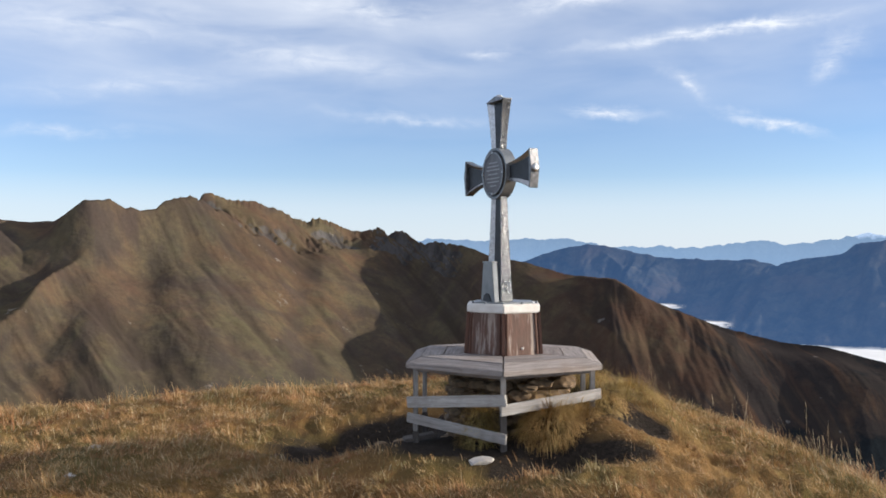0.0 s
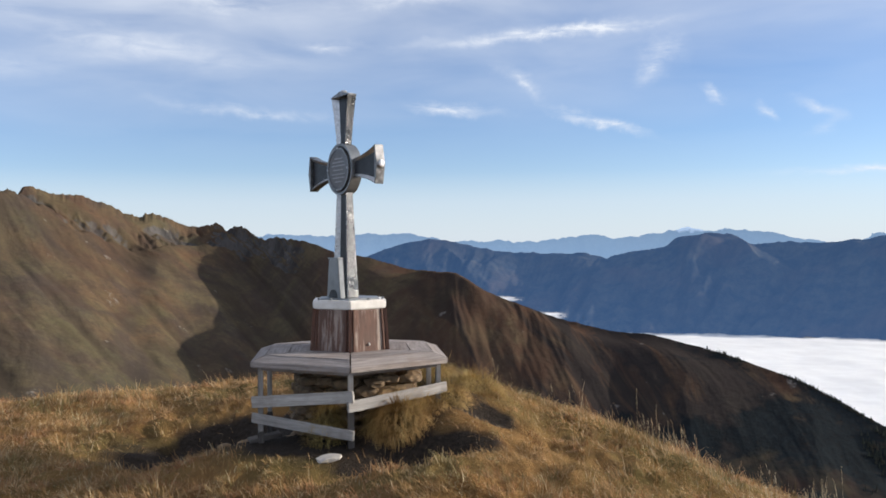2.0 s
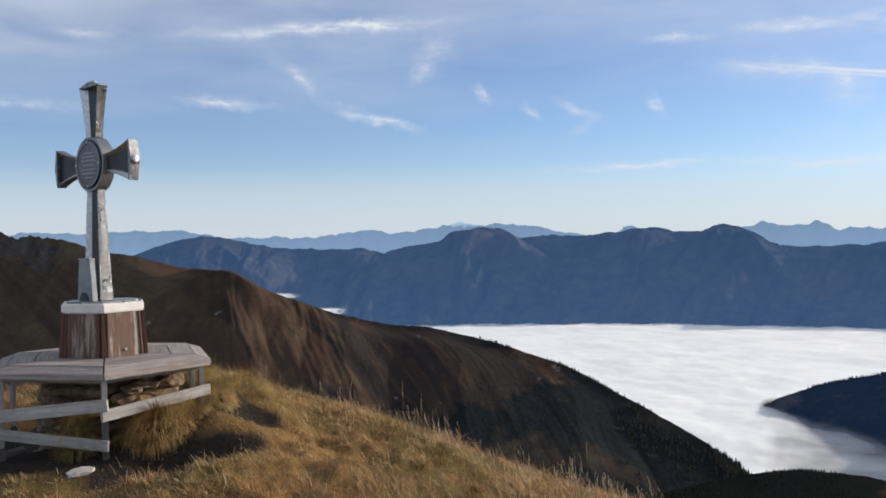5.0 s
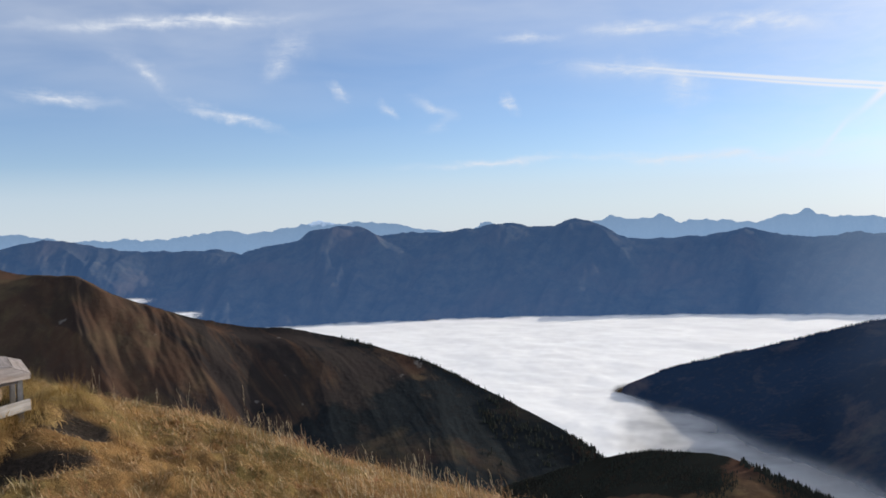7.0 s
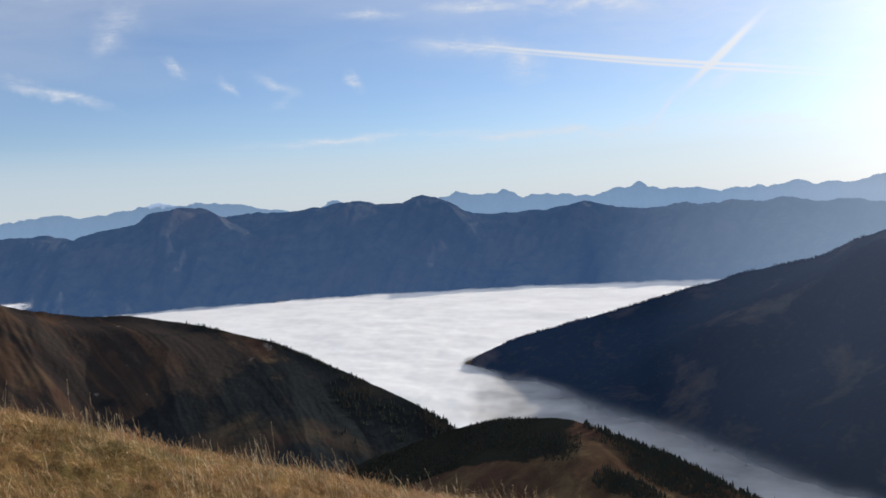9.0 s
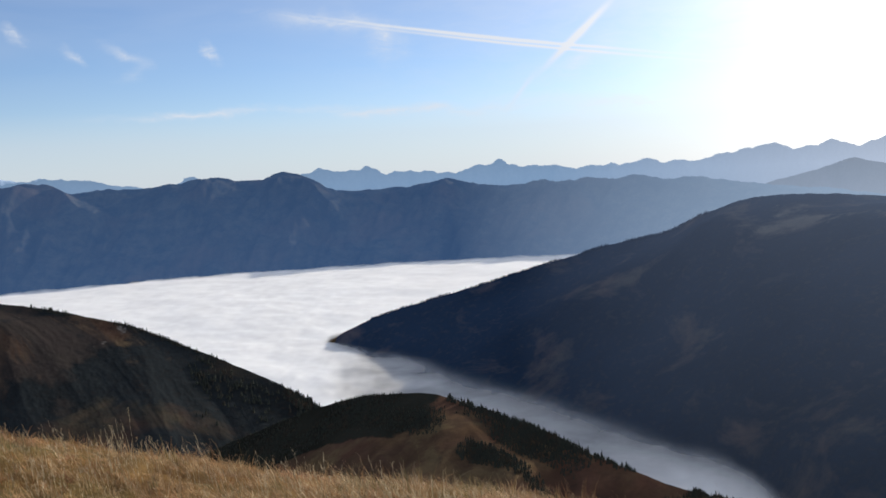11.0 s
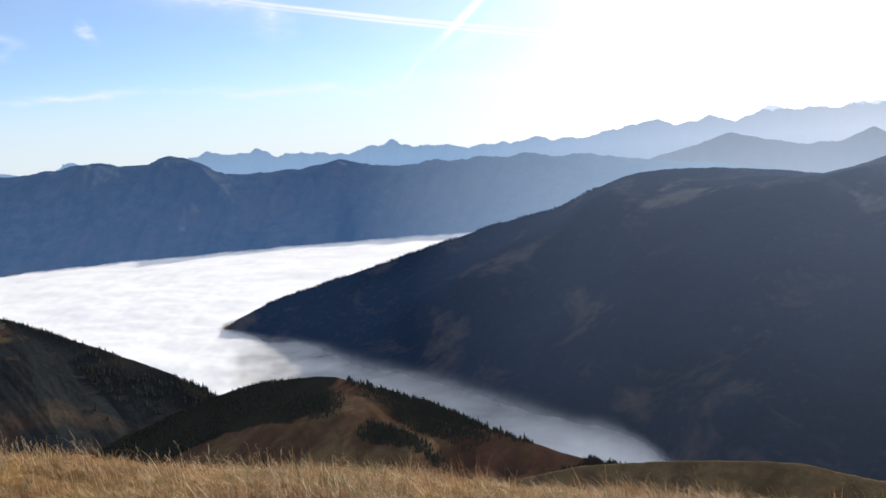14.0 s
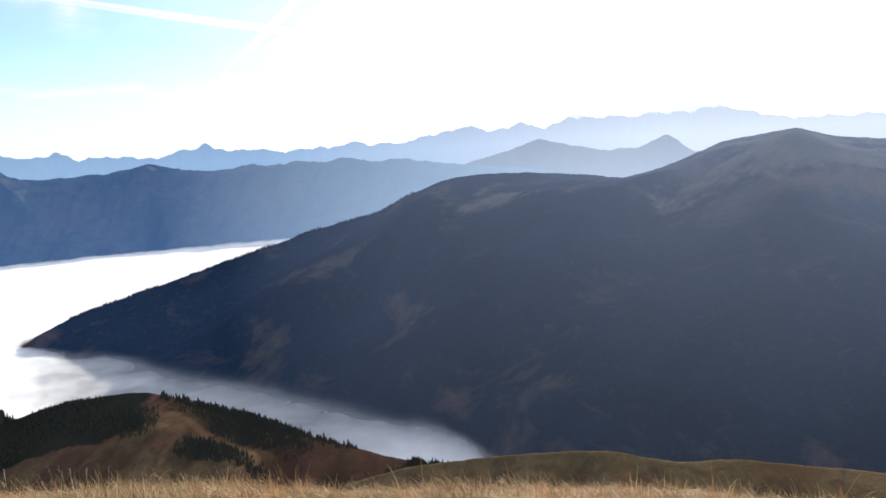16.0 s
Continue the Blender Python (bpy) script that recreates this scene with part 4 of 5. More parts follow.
for k in range(6):
    a, b = corners[k], corners[(k + 1) % 6]
    ia, ib = inner[k], inner[(k + 1) % 6]
    for lo, hi, z_out, z_in, thick in ((0.0, 0.24, BENCH_Z - 0.040, BENCH_Z - 0.004, 0.036), (0.246, 0.62, BENCH_Z, BENCH_Z, 0.034), (0.626, 1.0, BENCH_Z, BENCH_Z, 0.034)):
        q = [a.lerp(ia, lo), b.lerp(ib, lo), b.lerp(ib, hi), a.lerp(ia, hi)]
        side = (b - a).normalized() * 0.003
        sloped_board(q[0] + side, q[1] - side, q[2] - side, q[3] + side, z_out, z_in + random.uniform(-0.002, 0.002), thick)
    na, nb = a * 0.90, b * 0.90
    board("support_rail", na + Vector((0, 0, BENCH_Z - 0.075)), nb + Vector((0, 0, BENCH_Z - 0.075)), 0.05, 0.024, GREY_WOOD, bench)
    foot = a * 0.90
    # Each leg turns to a darker wood below this height.
    split = 0.55 if k == 0 else 0.36
    board("leg", foot + Vector((0, 0, split)), foot + Vector((0, 0, BENCH_Z - 0.036)), 0.034, 0.034, RAIL_WOOD, bench, 0.004, (1, 0, 0))
    tagged(board("leg_foot", foot + Vector((0.004, 0.004, GROUND_Z - 0.12)), foot + Vector((0, 0, split - 0.002)), 0.042, 0.042, DARK_WOOD, bench, 0.006, (1, 0, 0)), "dark foot of the leg")
for k, rows in ((0, ((0.575, 0.63, 0.07), )), (5, ((0.555, 0.64, 0.075), (0.455, 0.395, 0.065)))):
    a, b = corners[k] * 0.955, corners[(k + 1) % 6] * 0.955
    for za, zb, w in rows:
        board("rail", a + (a - b) * 0.03 + Vector((0, 0, za)), b + (b - a) * 0.03 + Vector((0, 0, zb)), w, 0.022, RAIL_WOOD, bench)

# pedestal
pedestal = thing("pedestal", "hexagonal brown wooden pedestal with white cap, paint worn", "pedestal", pose(MON.x, MON.y, 0))
for k in range(6):
    lo, hi = hexagon(0.300, HEX_TURN), hexagon(0.278, HEX_TURN)
    p, q = Vector((*lo[k], 0)), Vector((*lo[(k + 1) % 6], 0))
    bm = bmesh.new()
    ring = []
    for hexa, z in ((lo, BENCH_Z - 0.02), (hi, 1.155)):
        a, b = Vector((*hexa[k], z)), Vector((*hexa[(k + 1) % 6], z))
        s, e = a.lerp(b, 0.004), a.lerp(b, 0.996)
        inn = Vector((0.93, 0.93, 1))
        ring.append((s, e, e * inn, s * inn))
    vs = [[bm.verts.new(v) for v in r] for r in ring]
    bm.faces.new(list(reversed(vs[0]))), bm.faces.new(vs[1])
    for j in range(4):
        bm.faces.new((vs[0][j], vs[0][(j + 1) % 4], vs[1][(j + 1) % 4], vs[1][j]))
    bmesh.ops.recalc_face_normals(bm, faces=bm.faces)
    part("panel", bm, BROWN_WOOD, pedestal)
    for at in (0.10, 0.90):
        a = Vector((*lo[k], BENCH_Z)).lerp(Vector((*lo[(k + 1) % 6], BENCH_Z)), at)
        b = Vector((*hi[k], 1.152)).lerp(Vector((*hi[(k + 1) % 6], 1.152)), at)
        board("batten", a * Vector((1.008, 1.008, 1)), b * Vector((1.008, 1.008, 1)), 0.016, 0.016, BROWN_STRIP, pedestal, 0.003, (-p.y - q.y, p.x + q.x, 0))
    a, b = Vector((lo[k][0] * 1.01, lo[k][1] * 1.01, BENCH_Z)), Vector((hi[k][0] * 1.01, hi[k][1] * 1.01, 1.155))
    board("corner_strip", a, b, 0.022, 0.022, BROWN_STRIP, pedestal, 0.003, (1, 0, 0))
part("core", prism(hexagon(0.262, HEX_TURN), BENCH_Z - 0.03, 1.15), DARK_METAL, pedestal)
part("cap", prism(hexagon(0.292, HEX_TURN), 1.152, 1.212, 0.008), WHITE_CAP, pedestal, "white painted cap slab")
for turn in (-64.0, -30.0, -124.0, -150.0):
    m = Matrix.Translation((0.255 * math.cos(radians(turn)), 0.255 * math.sin(radians(turn)), 1.2135))
    part("bolt", prism([(0.010 * math.cos(k), 0.010 * math.sin(k)) for k in np.linspace(0, 2 * math.pi, 7)[:-1]], 0, 0.016, 0.002, m), ZINC, pedestal, "small zinc bolt")
knob_at = (Vector((*hexagon(0.300, HEX_TURN)[0], 0)) + Vector((*hexagon(0.300, HEX_TURN)[1], 0))) * 0.505
knob = bmesh.new()
bmesh.ops.create_icosphere(knob, subdivisions=2, radius=0.009, matrix=Matrix.Translation((knob_at.x, knob_at.y, BENCH_Z + 0.045)))
part("knob", knob, WHITE_CAP, pedestal, "small white knob")
part("top_plate", prism(hexagon(0.235, HEX_TURN), 1.2125, 1.222, 0.002), ZINC, pedestal, "dull zinc sheet top")

# cross
cross = thing("summit_cross", "dark metal summit cross with silver edges and round plaque", "cross", pose(MON.x - 0.028, MON.y, 1.222, 0, -0.4, -65.0))


def slab(outline, y0, y1, bevel=0.0):
    """Outline in the plane of the cross, thickness from y0 to y1."""
    bm = prism(outline, y0, y1, bevel)
    bmesh.ops.transform(bm, matrix=Matrix.Rotation(radians(90), 4, "X") @ Matrix.Scale(-1, 4, (0, 0, 1)), verts=bm.verts)
    bmesh.ops.recalc_face_normals(bm, faces=bm.faces)
    return bm


CZ = 0.905


def limb(kind, turn, z0, z1, w0, w1, t0, t1, tip, power=1.6, wall=0.32):
    """A limb of the cross: an open silver channel that widens outwards, a dark panel sunk in its front, and a raised end plate."""
    m = Matrix.Translation((0, 0, CZ)) @ Matrix.Rotation(radians(turn), 4, "Y")

    def size(s):
        return w0 + (w1 - w0) * s ** power, t0 + (t1 - t0) * s ** power, z0 + (z1 - z0) * s

    bm = bmesh.new()
    rings, b = [], 0.006
    for s in np.linspace(0, 1, 10):
        w, t, z = size(s)
        cut = min(wall * w / 2, 0.045)
        floor = -t / 2 + cut
        rings.append([bm.verts.new((x, y, z)) for x, y in ((-w / 2, -t / 2), (-w / 2, t / 2), (w / 2, t / 2), (w / 2, -t / 2), (w / 2 - b, -t / 2), (w / 2 - b - cut, floor), (-w / 2 + b + cut, floor), (-w / 2 + b, -t / 2))])
    for r, q in zip(rings, rings[1:]):
        for j in range(8):
            bm.faces.new((r[j], r[(j + 1) % 8], q[(j + 1) % 8], q[j]))
    bm.faces.new(rings[0]), bm.faces.new(rings[-1])
    bmesh.ops.recalc_face_normals(bm, faces=bm.faces)
    bmesh.ops.transform(bm, matrix=m, verts=bm.verts)
    casing = part(kind, bm, STEEL, cross, "hammered steel channel")
    bm = bmesh.new()
    rows = []
    for s in np.linspace(0.01, 0.985, 10):
        w, t, z = size(s)
        cut = min(wall * w / 2, 0.045)
        rows.append([bm.verts.new((x * (w / 2 - b - cut + 0.0015), -t / 2 + cut - y, z)) for x, y in ((-1, -0.002), (-1, 0.003), (1, 0.003), (1, -0.002))])
    for r, q in zip(rows, rows[1:]):
        for j in range(4):
            bm.faces.new((r[j], r[(j + 1) % 4], q[(j + 1) % 4], q[j]))
    bm.faces.new(rows[0]), bm.faces.new(rows[-1])
    bmesh.ops.recalc_face_normals(bm, faces=bm.faces)
    bmesh.ops.transform(bm, matrix=m, verts=bm.verts)
    part("panel", bm, DARK_METAL, casing, "dark sunken panel")
    for sign in (-1, 1):
        bm, rows = bmesh.new(), []
        for s in np.linspace(0.0, 0.995, 10):
            w, t, z = size(s)
            cut = min(wall * w / 2, 0.045)
            x0, x1, y0, y1 = w / 2 - b, w / 2 - b - cut, -t / 2, -t / 2 + cut
            rows.append([bm.verts.new((sign * x, y, z)) for x, y in ((x0 + 0.001, y0 - 0.002), (x1 - 0.001, y1 - 0.003), (x1 + 0.001, y1 + 0.001), (x0 + 0.002, y0 + 0.001))])
        for r, q in zip(rows, rows[1:]):
            for j in range(4):
                bm.faces.new((r[j], r[(j + 1) % 4], q[(j + 1) % 4], q[j]))
        bm.faces.new(rows[0]), bm.faces.new(rows[-1])
        bmesh.ops.recalc_face_normals(bm, faces=bm.faces)
        bmesh.ops.transform(bm, matrix=m, verts=bm.verts)
        part("lining_strip", bm, SILVER, casing, "bright hammered silver lining strip")
    if tip:
        w, t, z = size(1.0)
        w, t = w + 0.006, t + 0.006
        bm = bmesh.new()
        low = [bm.verts.new((x * w / 2, y * t / 2, z + 0.001)) for x, y in ((-1, -1), (0, -1), (1, -1), (1, 1), (0, 1), (-1, 1))]
        high = [bm.verts.new((x * w / 2, y * t / 2, z + 0.010 + (tip if x == 0 else 0))) for x, y in ((-1, -1), (0, -1), (1, -1), (1, 1), (0, 1), (-1, 1))]
        bm.faces.new(list(reversed(low)))
        bm.faces.new((high[0], high[1], high[4], high[5])), bm.faces.new((high[1], high[2], high[3], high[4]))
        for j in range(6):
            bm.faces.new((low[j], low[(j + 1) % 6], high[(j + 1) % 6], high[j]))
        bmesh.ops.recalc_face_normals(bm, faces=bm.faces)
        bmesh.ops.bevel(bm, geom=list(bm.edges), offset=0.002, segments=1, affect="EDGES")
        bmesh.ops.transform(bm, matrix=m, verts=bm.verts)
        part("end_plate", bm, END_STEEL, casing, "hammered silver end plate")
        bm = bmesh.new()
        bmesh.ops.create_uvsphere(bm, u_segments=14, v_segments=8, radius=1.0)
        bmesh.ops.transform(bm, matrix=m @ Matrix.Translation((0, 0, z + 0.010 + tip)) @ Matrix.Diagonal((0.030, 0.024, 0.014, 1)), verts=bm.verts)
        part("boss", bm, SILVER, cross, "bright raised boss")
    return casing


limb("upper_arm", 0, 0.12, 0.512, 0.130, 0.245, 0.046, 0.064, 0.028)
limb("side_arm", 90, 0.12, 0.465, 0.122, 0.255, 0.046, 0.060, 0.024, 1.9, 0.20)
limb("side_arm", -90, 0.12, 0.465, 0.122, 0.255, 0.046, 0.060, 0.024, 1.9, 0.20)
limb("post", 180, 0.12, CZ - 0.002, 0.140, 0.225, 0.048, 0.090, 0.0, 1.2)


def disc(radius, y0, y1, bevel):
    return slab([(radius * math.cos(2 * math.pi * k / 48), CZ + radius * math.sin(2 * math.pi * k / 48)) for k in range(48)], y0, y1, bevel)


def ring(r0, r1, y0, y1):
    bm = bmesh.new()
    n, loops = 48, []
    for r, y in ((r0, y0), (r1, y0), (r1, y1), (r0, y1)):
        loops.append([bm.verts.new((r * math.cos(2 * math.pi * k / n), y, CZ + r * math.sin(2 * math.pi * k / n))) for k in range(n)])
    for j in range(4):
        for k in range(n):
            bm.faces.new((loops[j][k], loops[j][(k + 1) % n], loops[(j + 1) % 4][(k + 1) % n], loops[(j + 1) % 4][k]))
    bmesh.ops.recalc_face_normals(bm, faces=bm.faces)
    return bm


hub = part("hub", disc(0.176, -0.034, 0.034, 0.006), DARK_METAL, cross, "round dark hub")
part("rim", ring(0.166, 0.181, -0.042, 0.042), ZINC, hub, "grey metal rim")
plaque = part("plaque", disc(0.150, -0.0485, -0.035, 0.003), PLATE, cross, "round grey plaque with pale lines of writing")
part("plaque_rim", ring(0.140, 0.152, -0.053, -0.046), END_STEEL, plaque)
for turn in (0, 90, 180, 270):
    m = Matrix.Translation((0.146 * math.sin(radians(turn)), -0.054, CZ + 0.146 * math.cos(radians(turn)))) @ Matrix.Rotation(radians(90), 4, "X")
    part("screw", prism([(0.008 * math.cos(k), 0.008 * math.sin(k)) for k in np.linspace(0, 2 * math.pi, 9)[:-1]], -0.004, 0.006, 0.001, m), SILVER, plaque)
for z, w in ((0.075, 0.12), (0.050, 0.17), (0.025, 0.19), (-0.005, 0.13), (-0.035, 0.19), (-0.060, 0.17), (-0.088, 0.09)):
    part("writing_line", box(w, 0.003, 0.009, 0, Matrix.Translation((0, -0.0495, CZ + z))), LETTER, plaque)
# register box at the foot of the post
book = thing("register_box", "grey sheet metal register box on the cross foot", "box", pose(MON.x - 0.028, MON.y, 1.222, 0, -0.4, -65.0))
part("box_body", slab([(-0.070, 0.0), (0.130, 0.0), (0.098, 0.270), (-0.036, 0.270)], -0.112, -0.072, 0.004), ZINC, book)
part("box_lid", slab([(-0.042, 0.2705), (0.104, 0.2705), (0.100, 0.282), (-0.038, 0.282)], -0.117, -0.072, 0.002), ZINC, book)
# Dark slab on the box front paints the shade inside the arch.
part("arched_opening", slab([(0.03 + 0.055 * math.cos(math.pi * k / 12), 0.004 + 0.055 * math.sin(math.pi * k / 12)) for k in range(13)], -0.118, -0.1122), DARK_METAL, book, "dark arched slab for the shade in the opening")


# stones stacked under the bench
def stone_mesh(name, rnd, size, mat):
    bm = bmesh.new()
    bmesh.ops.create_icosphere(bm, subdivisions=2, radius=1.0)
    off = Vector((rnd.uniform(0, 50), rnd.uniform(0, 50), rnd.uniform(0, 50)))
    for v in bm.verts:
        n = v.co.normalized()
        k = 1 / max(abs(n.x), abs(n.y), abs(n.z)) ** 0.55
        v.co = n * k * (0.86 + 0.22 * noise.noise(n * 1.6 + off))
        v.co = Vector((v.co.x * size[0], v.co.y * size[1], v.co.z * size[2]))
    me = bpy.data.meshes.new(name)
    bm.to_mesh(me)
    bm.free()
    me.materials.append(mat)
    return me


def build_cairn():
    cairn = thing("stone_cairn", "dry stacked ochre field stones under the bench", "stones", pose(MON.x, MON.y, 0))
    rnd = random.Random(3)
    shapes = [stone_mesh("stone", rnd, (rnd.uniform(0.07, 0.13), rnd.uniform(0.06, 0.09), rnd.uniform(0.025, 0.05)), STONE) for _ in range(9)]
    z = GROUND_Z - 0.06
    while z < BENCH_Z - 0.10:
        count = 19
        for k in range(count):
            a = 2 * math.pi * (k + rnd.uniform(-0.25, 0.25)) / count
            r = 0.36 + 0.11 * max(0.0, math.cos(a + 0.5)) - 0.10 * (z - GROUND_Z) + rnd.uniform(-0.03, 0.03)
            ob = new("stone", rnd.choice(shapes))
            ob.parent = cairn
            ob.matrix_local = pose(r * math.cos(a), r * math.sin(a), z + rnd.uniform(-0.012, 0.012), rnd.uniform(-7, 7), rnd.uniform(-7, 7), math.degrees(a) + 90 + rnd.uniform(-20, 20))
        z += 0.072
    part("rubble_core", prism(hexagon(0.34), GROUND_Z - 0.1, BENCH_Z - 0.06, 0.03), STONE, cairn)


build_cairn()


def ground_at(x, y):
    return float(ground_height(np.array([x]), np.array([y]))[0])


rnd = random.Random(11)
for x, y, size, mat, label in (
    (0.235, 5.36, (0.095, 0.060, 0.022), PALE_STONE, "pale flat quartz stone in the turf"),
    (-0.45, 6.25, (0.055, 0.04, 0.02), STONE, "small brown stone on bare soil"),
    (-0.30, 6.45, (0.09, 0.05, 0.035), STONE, "brown flat stone on bare soil"),
    (-2.55, 5.95, (0.045, 0.035, 0.02), PALE_STONE, "small pale stone in the grass"),
    (-2.75, 6.9, (0.055, 0.045, 0.025), PALE_STONE, "small pale stone in the grass"),
):
    ob = new("stone", stone_mesh("stone", rnd, size, mat))
    ob.matrix_world = pose(x, y, ground_at(x, y) + size[2] * 0.35, 4, -5, 10 if size[0] > 0.08 else rnd.uniform(0, 180))
    tagged(ob, label, "stone")

for x, y, length, turn, tilt, label in ((-0.16, 5.92, 0.22, 20, -6, "broken dark board on the bare soil"),):
    bm = box(length, 0.07, 0.025, 0.004)
    plank = part("loose_board", bm, DARK_WOOD, None)
    plank.matrix_world = pose(x, y, ground_at(x, y) + 0.035, 8, tilt, turn)
    tagged(plank, label, "board")


# ---- grass ----
def strips(name, base, heading, lean, length, width, mat, bend=0.7, segments=3):
    """Tapered blades as one mesh: base points, the way each leans, its lean, length and width."""
    n = len(base)
    side = np.stack([-np.sin(heading), np.cos(heading), np.zeros(n)], 1)
    fwd = np.stack([np.cos(heading), np.sin(heading), np.zeros(n)], 1)
    pos, ang = base.copy(), lean.copy()
    rows = []
    for k in range(segments):
        w = (width * (1 - (k / segments) ** 1.5))[:, None]
        rows += [pos - side * w / 2, pos + side * w / 2]
        pos = pos + (fwd * np.sin(ang)[:, None] + np.array((0, 0, 1.0)) * np.cos(ang)[:, None]) * (length / segments)[:, None]
        ang = ang + bend * lean / segments * 2
    rows.append(pos)
    per = 2 * segments + 1
    verts = np.stack(rows, 1).reshape(-1, 3)
    faces = [(2 * k, 2 * k + 1, 2 * k + 3, 2 * k + 2) for k in range(segments - 1)]
    start = (np.arange(n) * per)[:, None]
    quads = np.concatenate([start + np.array(f)[None] for f in faces], 0)
    tips = start + np.array((2 * segments - 2, 2 * segments - 1, 2 * segments))[None]
    me = bpy.data.meshes.new(name)
    me.vertices.add(len(verts))
    me.vertices.foreach_set("co", verts.reshape(-1).astype(np.float32))
    loops = np.concatenate([quads.reshape(-1), tips.reshape(-1)])
    me.loops.add(len(loops))
    me.loops.foreach_set("vertex_index", loops.astype(np.int32))
    starts = np.concatenate([np.arange(len(quads)) * 4, len(quads) * 4 + np.arange(len(tips)) * 3])
    me.polygons.add(len(starts))
    me.polygons.foreach_set("loop_start", starts.astype(np.int32))
    me.update(calc_edges=True)
    me.materials.append(mat)
    return new(name, me)


def add_tone(ob, tone, per):
    """Per blade: a tint number, a dryness number and how much it lies in the shade of its tuft's own colour."""
    layer = ob.data.color_attributes.new("tone", "FLOAT_COLOR", "POINT")
    layer.data.foreach_set("color", np.repeat(tone, per, axis=0).reshape(-1).astype(np.float32))


def build_grass():
    rs = np.random.RandomState(5)
    # short matted turf
    n = 330000
    a = np.radians(rs.uniform(-33, 106, n))
    r = 2.2 + 9.3 * rs.rand(n) ** 1.1
    x, y = r * np.sin(a) + 0.15, r * np.cos(a)
    clump = fbm(x * 1.7, y * 1.7, 3, 0.55, 12)
    keep = (rs.rand(n) < 0.75 + 0.5 * clump) & (rs.rand(n) > bare_soil(x, y) * 1.35) & (np.hypot(x - MON.x, y - MON.y) > 0.62)
    x, y, clump, r = x[keep], y[keep], clump[keep], r[keep]
    n = len(x)
    base = np.stack([x, y, ground_height(x, y) - 0.01], 1)
    heading = 2.6 + 4.0 * fbm(x * 1.1, y * 1.1, 3, 0.5, 20) + rs.normal(0, 0.8, n)
    lean = np.abs(rs.normal(0.95, 0.30, n))
    length = np.clip(0.070 * (1 + 0.9 * clump) * rs.lognormal(0, 0.3, n), 0.03, 0.2)
    width = rs.uniform(0.0026, 0.0048, n) * (0.6 + r / 9)
    turf = strips("meadow_grass", base, heading, lean, length, width, BLADES, 0.7, 2)
    tint = np.clip(0.5 + 0.6 * fbm(x * 2.4, y * 2.4, 3, 0.55, 51), 0, 1)
    add_tone(turf, np.stack([tint, rs.rand(n), np.full(n, 0.75), np.ones(n)], 1), 5)
    tagged(turf, "matted dry autumn grass, straw and rust coloured", "grass", kind="stuff")
    # tufts: each a spray of longer blades combed one way, with a colour of its own
    m = 11500
    a = np.radians(rs.uniform(-33, 106, m))
    r = 2.3 + 8.6 * rs.rand(m) ** 1.0
    x, y = r * np.sin(a) + 0.15, r * np.cos(a)
    big = fbm(x * 1.2, y * 1.2, 3, 0.55, 12)
    keep = (rs.rand(m) < 0.70 + 0.7 * big) & (bare_soil(x, y) < 0.38) & (np.hypot(x - MON.x, y - MON.y) > 0.80)
    x, y, big, r = x[keep], y[keep], big[keep], r[keep]
    m = len(x)
    size = np.clip(0.075 * (1 + 0.9 * big) * rs.lognormal(0, 0.35, m), 0.035, 0.20) * (0.55 + 0.45 * smooth(np.hypot(x - MON.x, y - MON.y), 1.2, 2.4)) * (1 + 0.4 * smooth(np.degrees(a[keep]), 28.0, 48.0))
    comb = 2.5 + 3.4 * fbm(x * 0.9, y * 0.9, 2, 0.5, 23)
    tint = np.clip(0.45 + 0.75 * fbm(x * 1.5, y * 1.5, 3, 0.6, 53) + rs.normal(0, 0.16, m), 0, 1)
    per = 34
    rep_i = np.repeat(np.arange(m), per)
    n = len(rep_i)
    ang, rad = rs.uniform(0, 6.28, n), np.sqrt(rs.rand(n)) * size[rep_i] * 0.85
    px, py = x[rep_i] + rad * np.cos(ang), y[rep_i] + rad * np.sin(ang)
    base = np.stack([px, py, ground_height(px, py) - 0.01], 1)
    out = rad / (size[rep_i] * 0.85)
    vx = np.cos(comb)[rep_i] * 0.8 + out * np.cos(ang) + rs.normal(0, 0.35, n)
    vy = np.sin(comb)[rep_i] * 0.8 + out * np.sin(ang) + rs.normal(0, 0.35, n)
    lean = np.clip(0.42 + 0.50 * out + rs.normal(0, 0.22, n), 0.05, 1.3)
    length = size[rep_i] * rs.uniform(0.7, 1.6, n)
    width = rs.uniform(0.0024, 0.0046, n) * (0.6 + r[rep_i] / 9)
    tufts = strips("grass_tufts", base, np.arctan2(vy, vx), lean, length, width, BLADES, 1.0, 3)
    add_tone(tufts, np.stack([tint[rep_i], rs.rand(n), np.clip(0.55 + 0.6 * (1 - out), 0, 1), np.ones(n)], 1), 7)
    tagged(tufts, "uneven tufts of straw, rust and olive grass", "grass", kind="stuff")


build_grass()


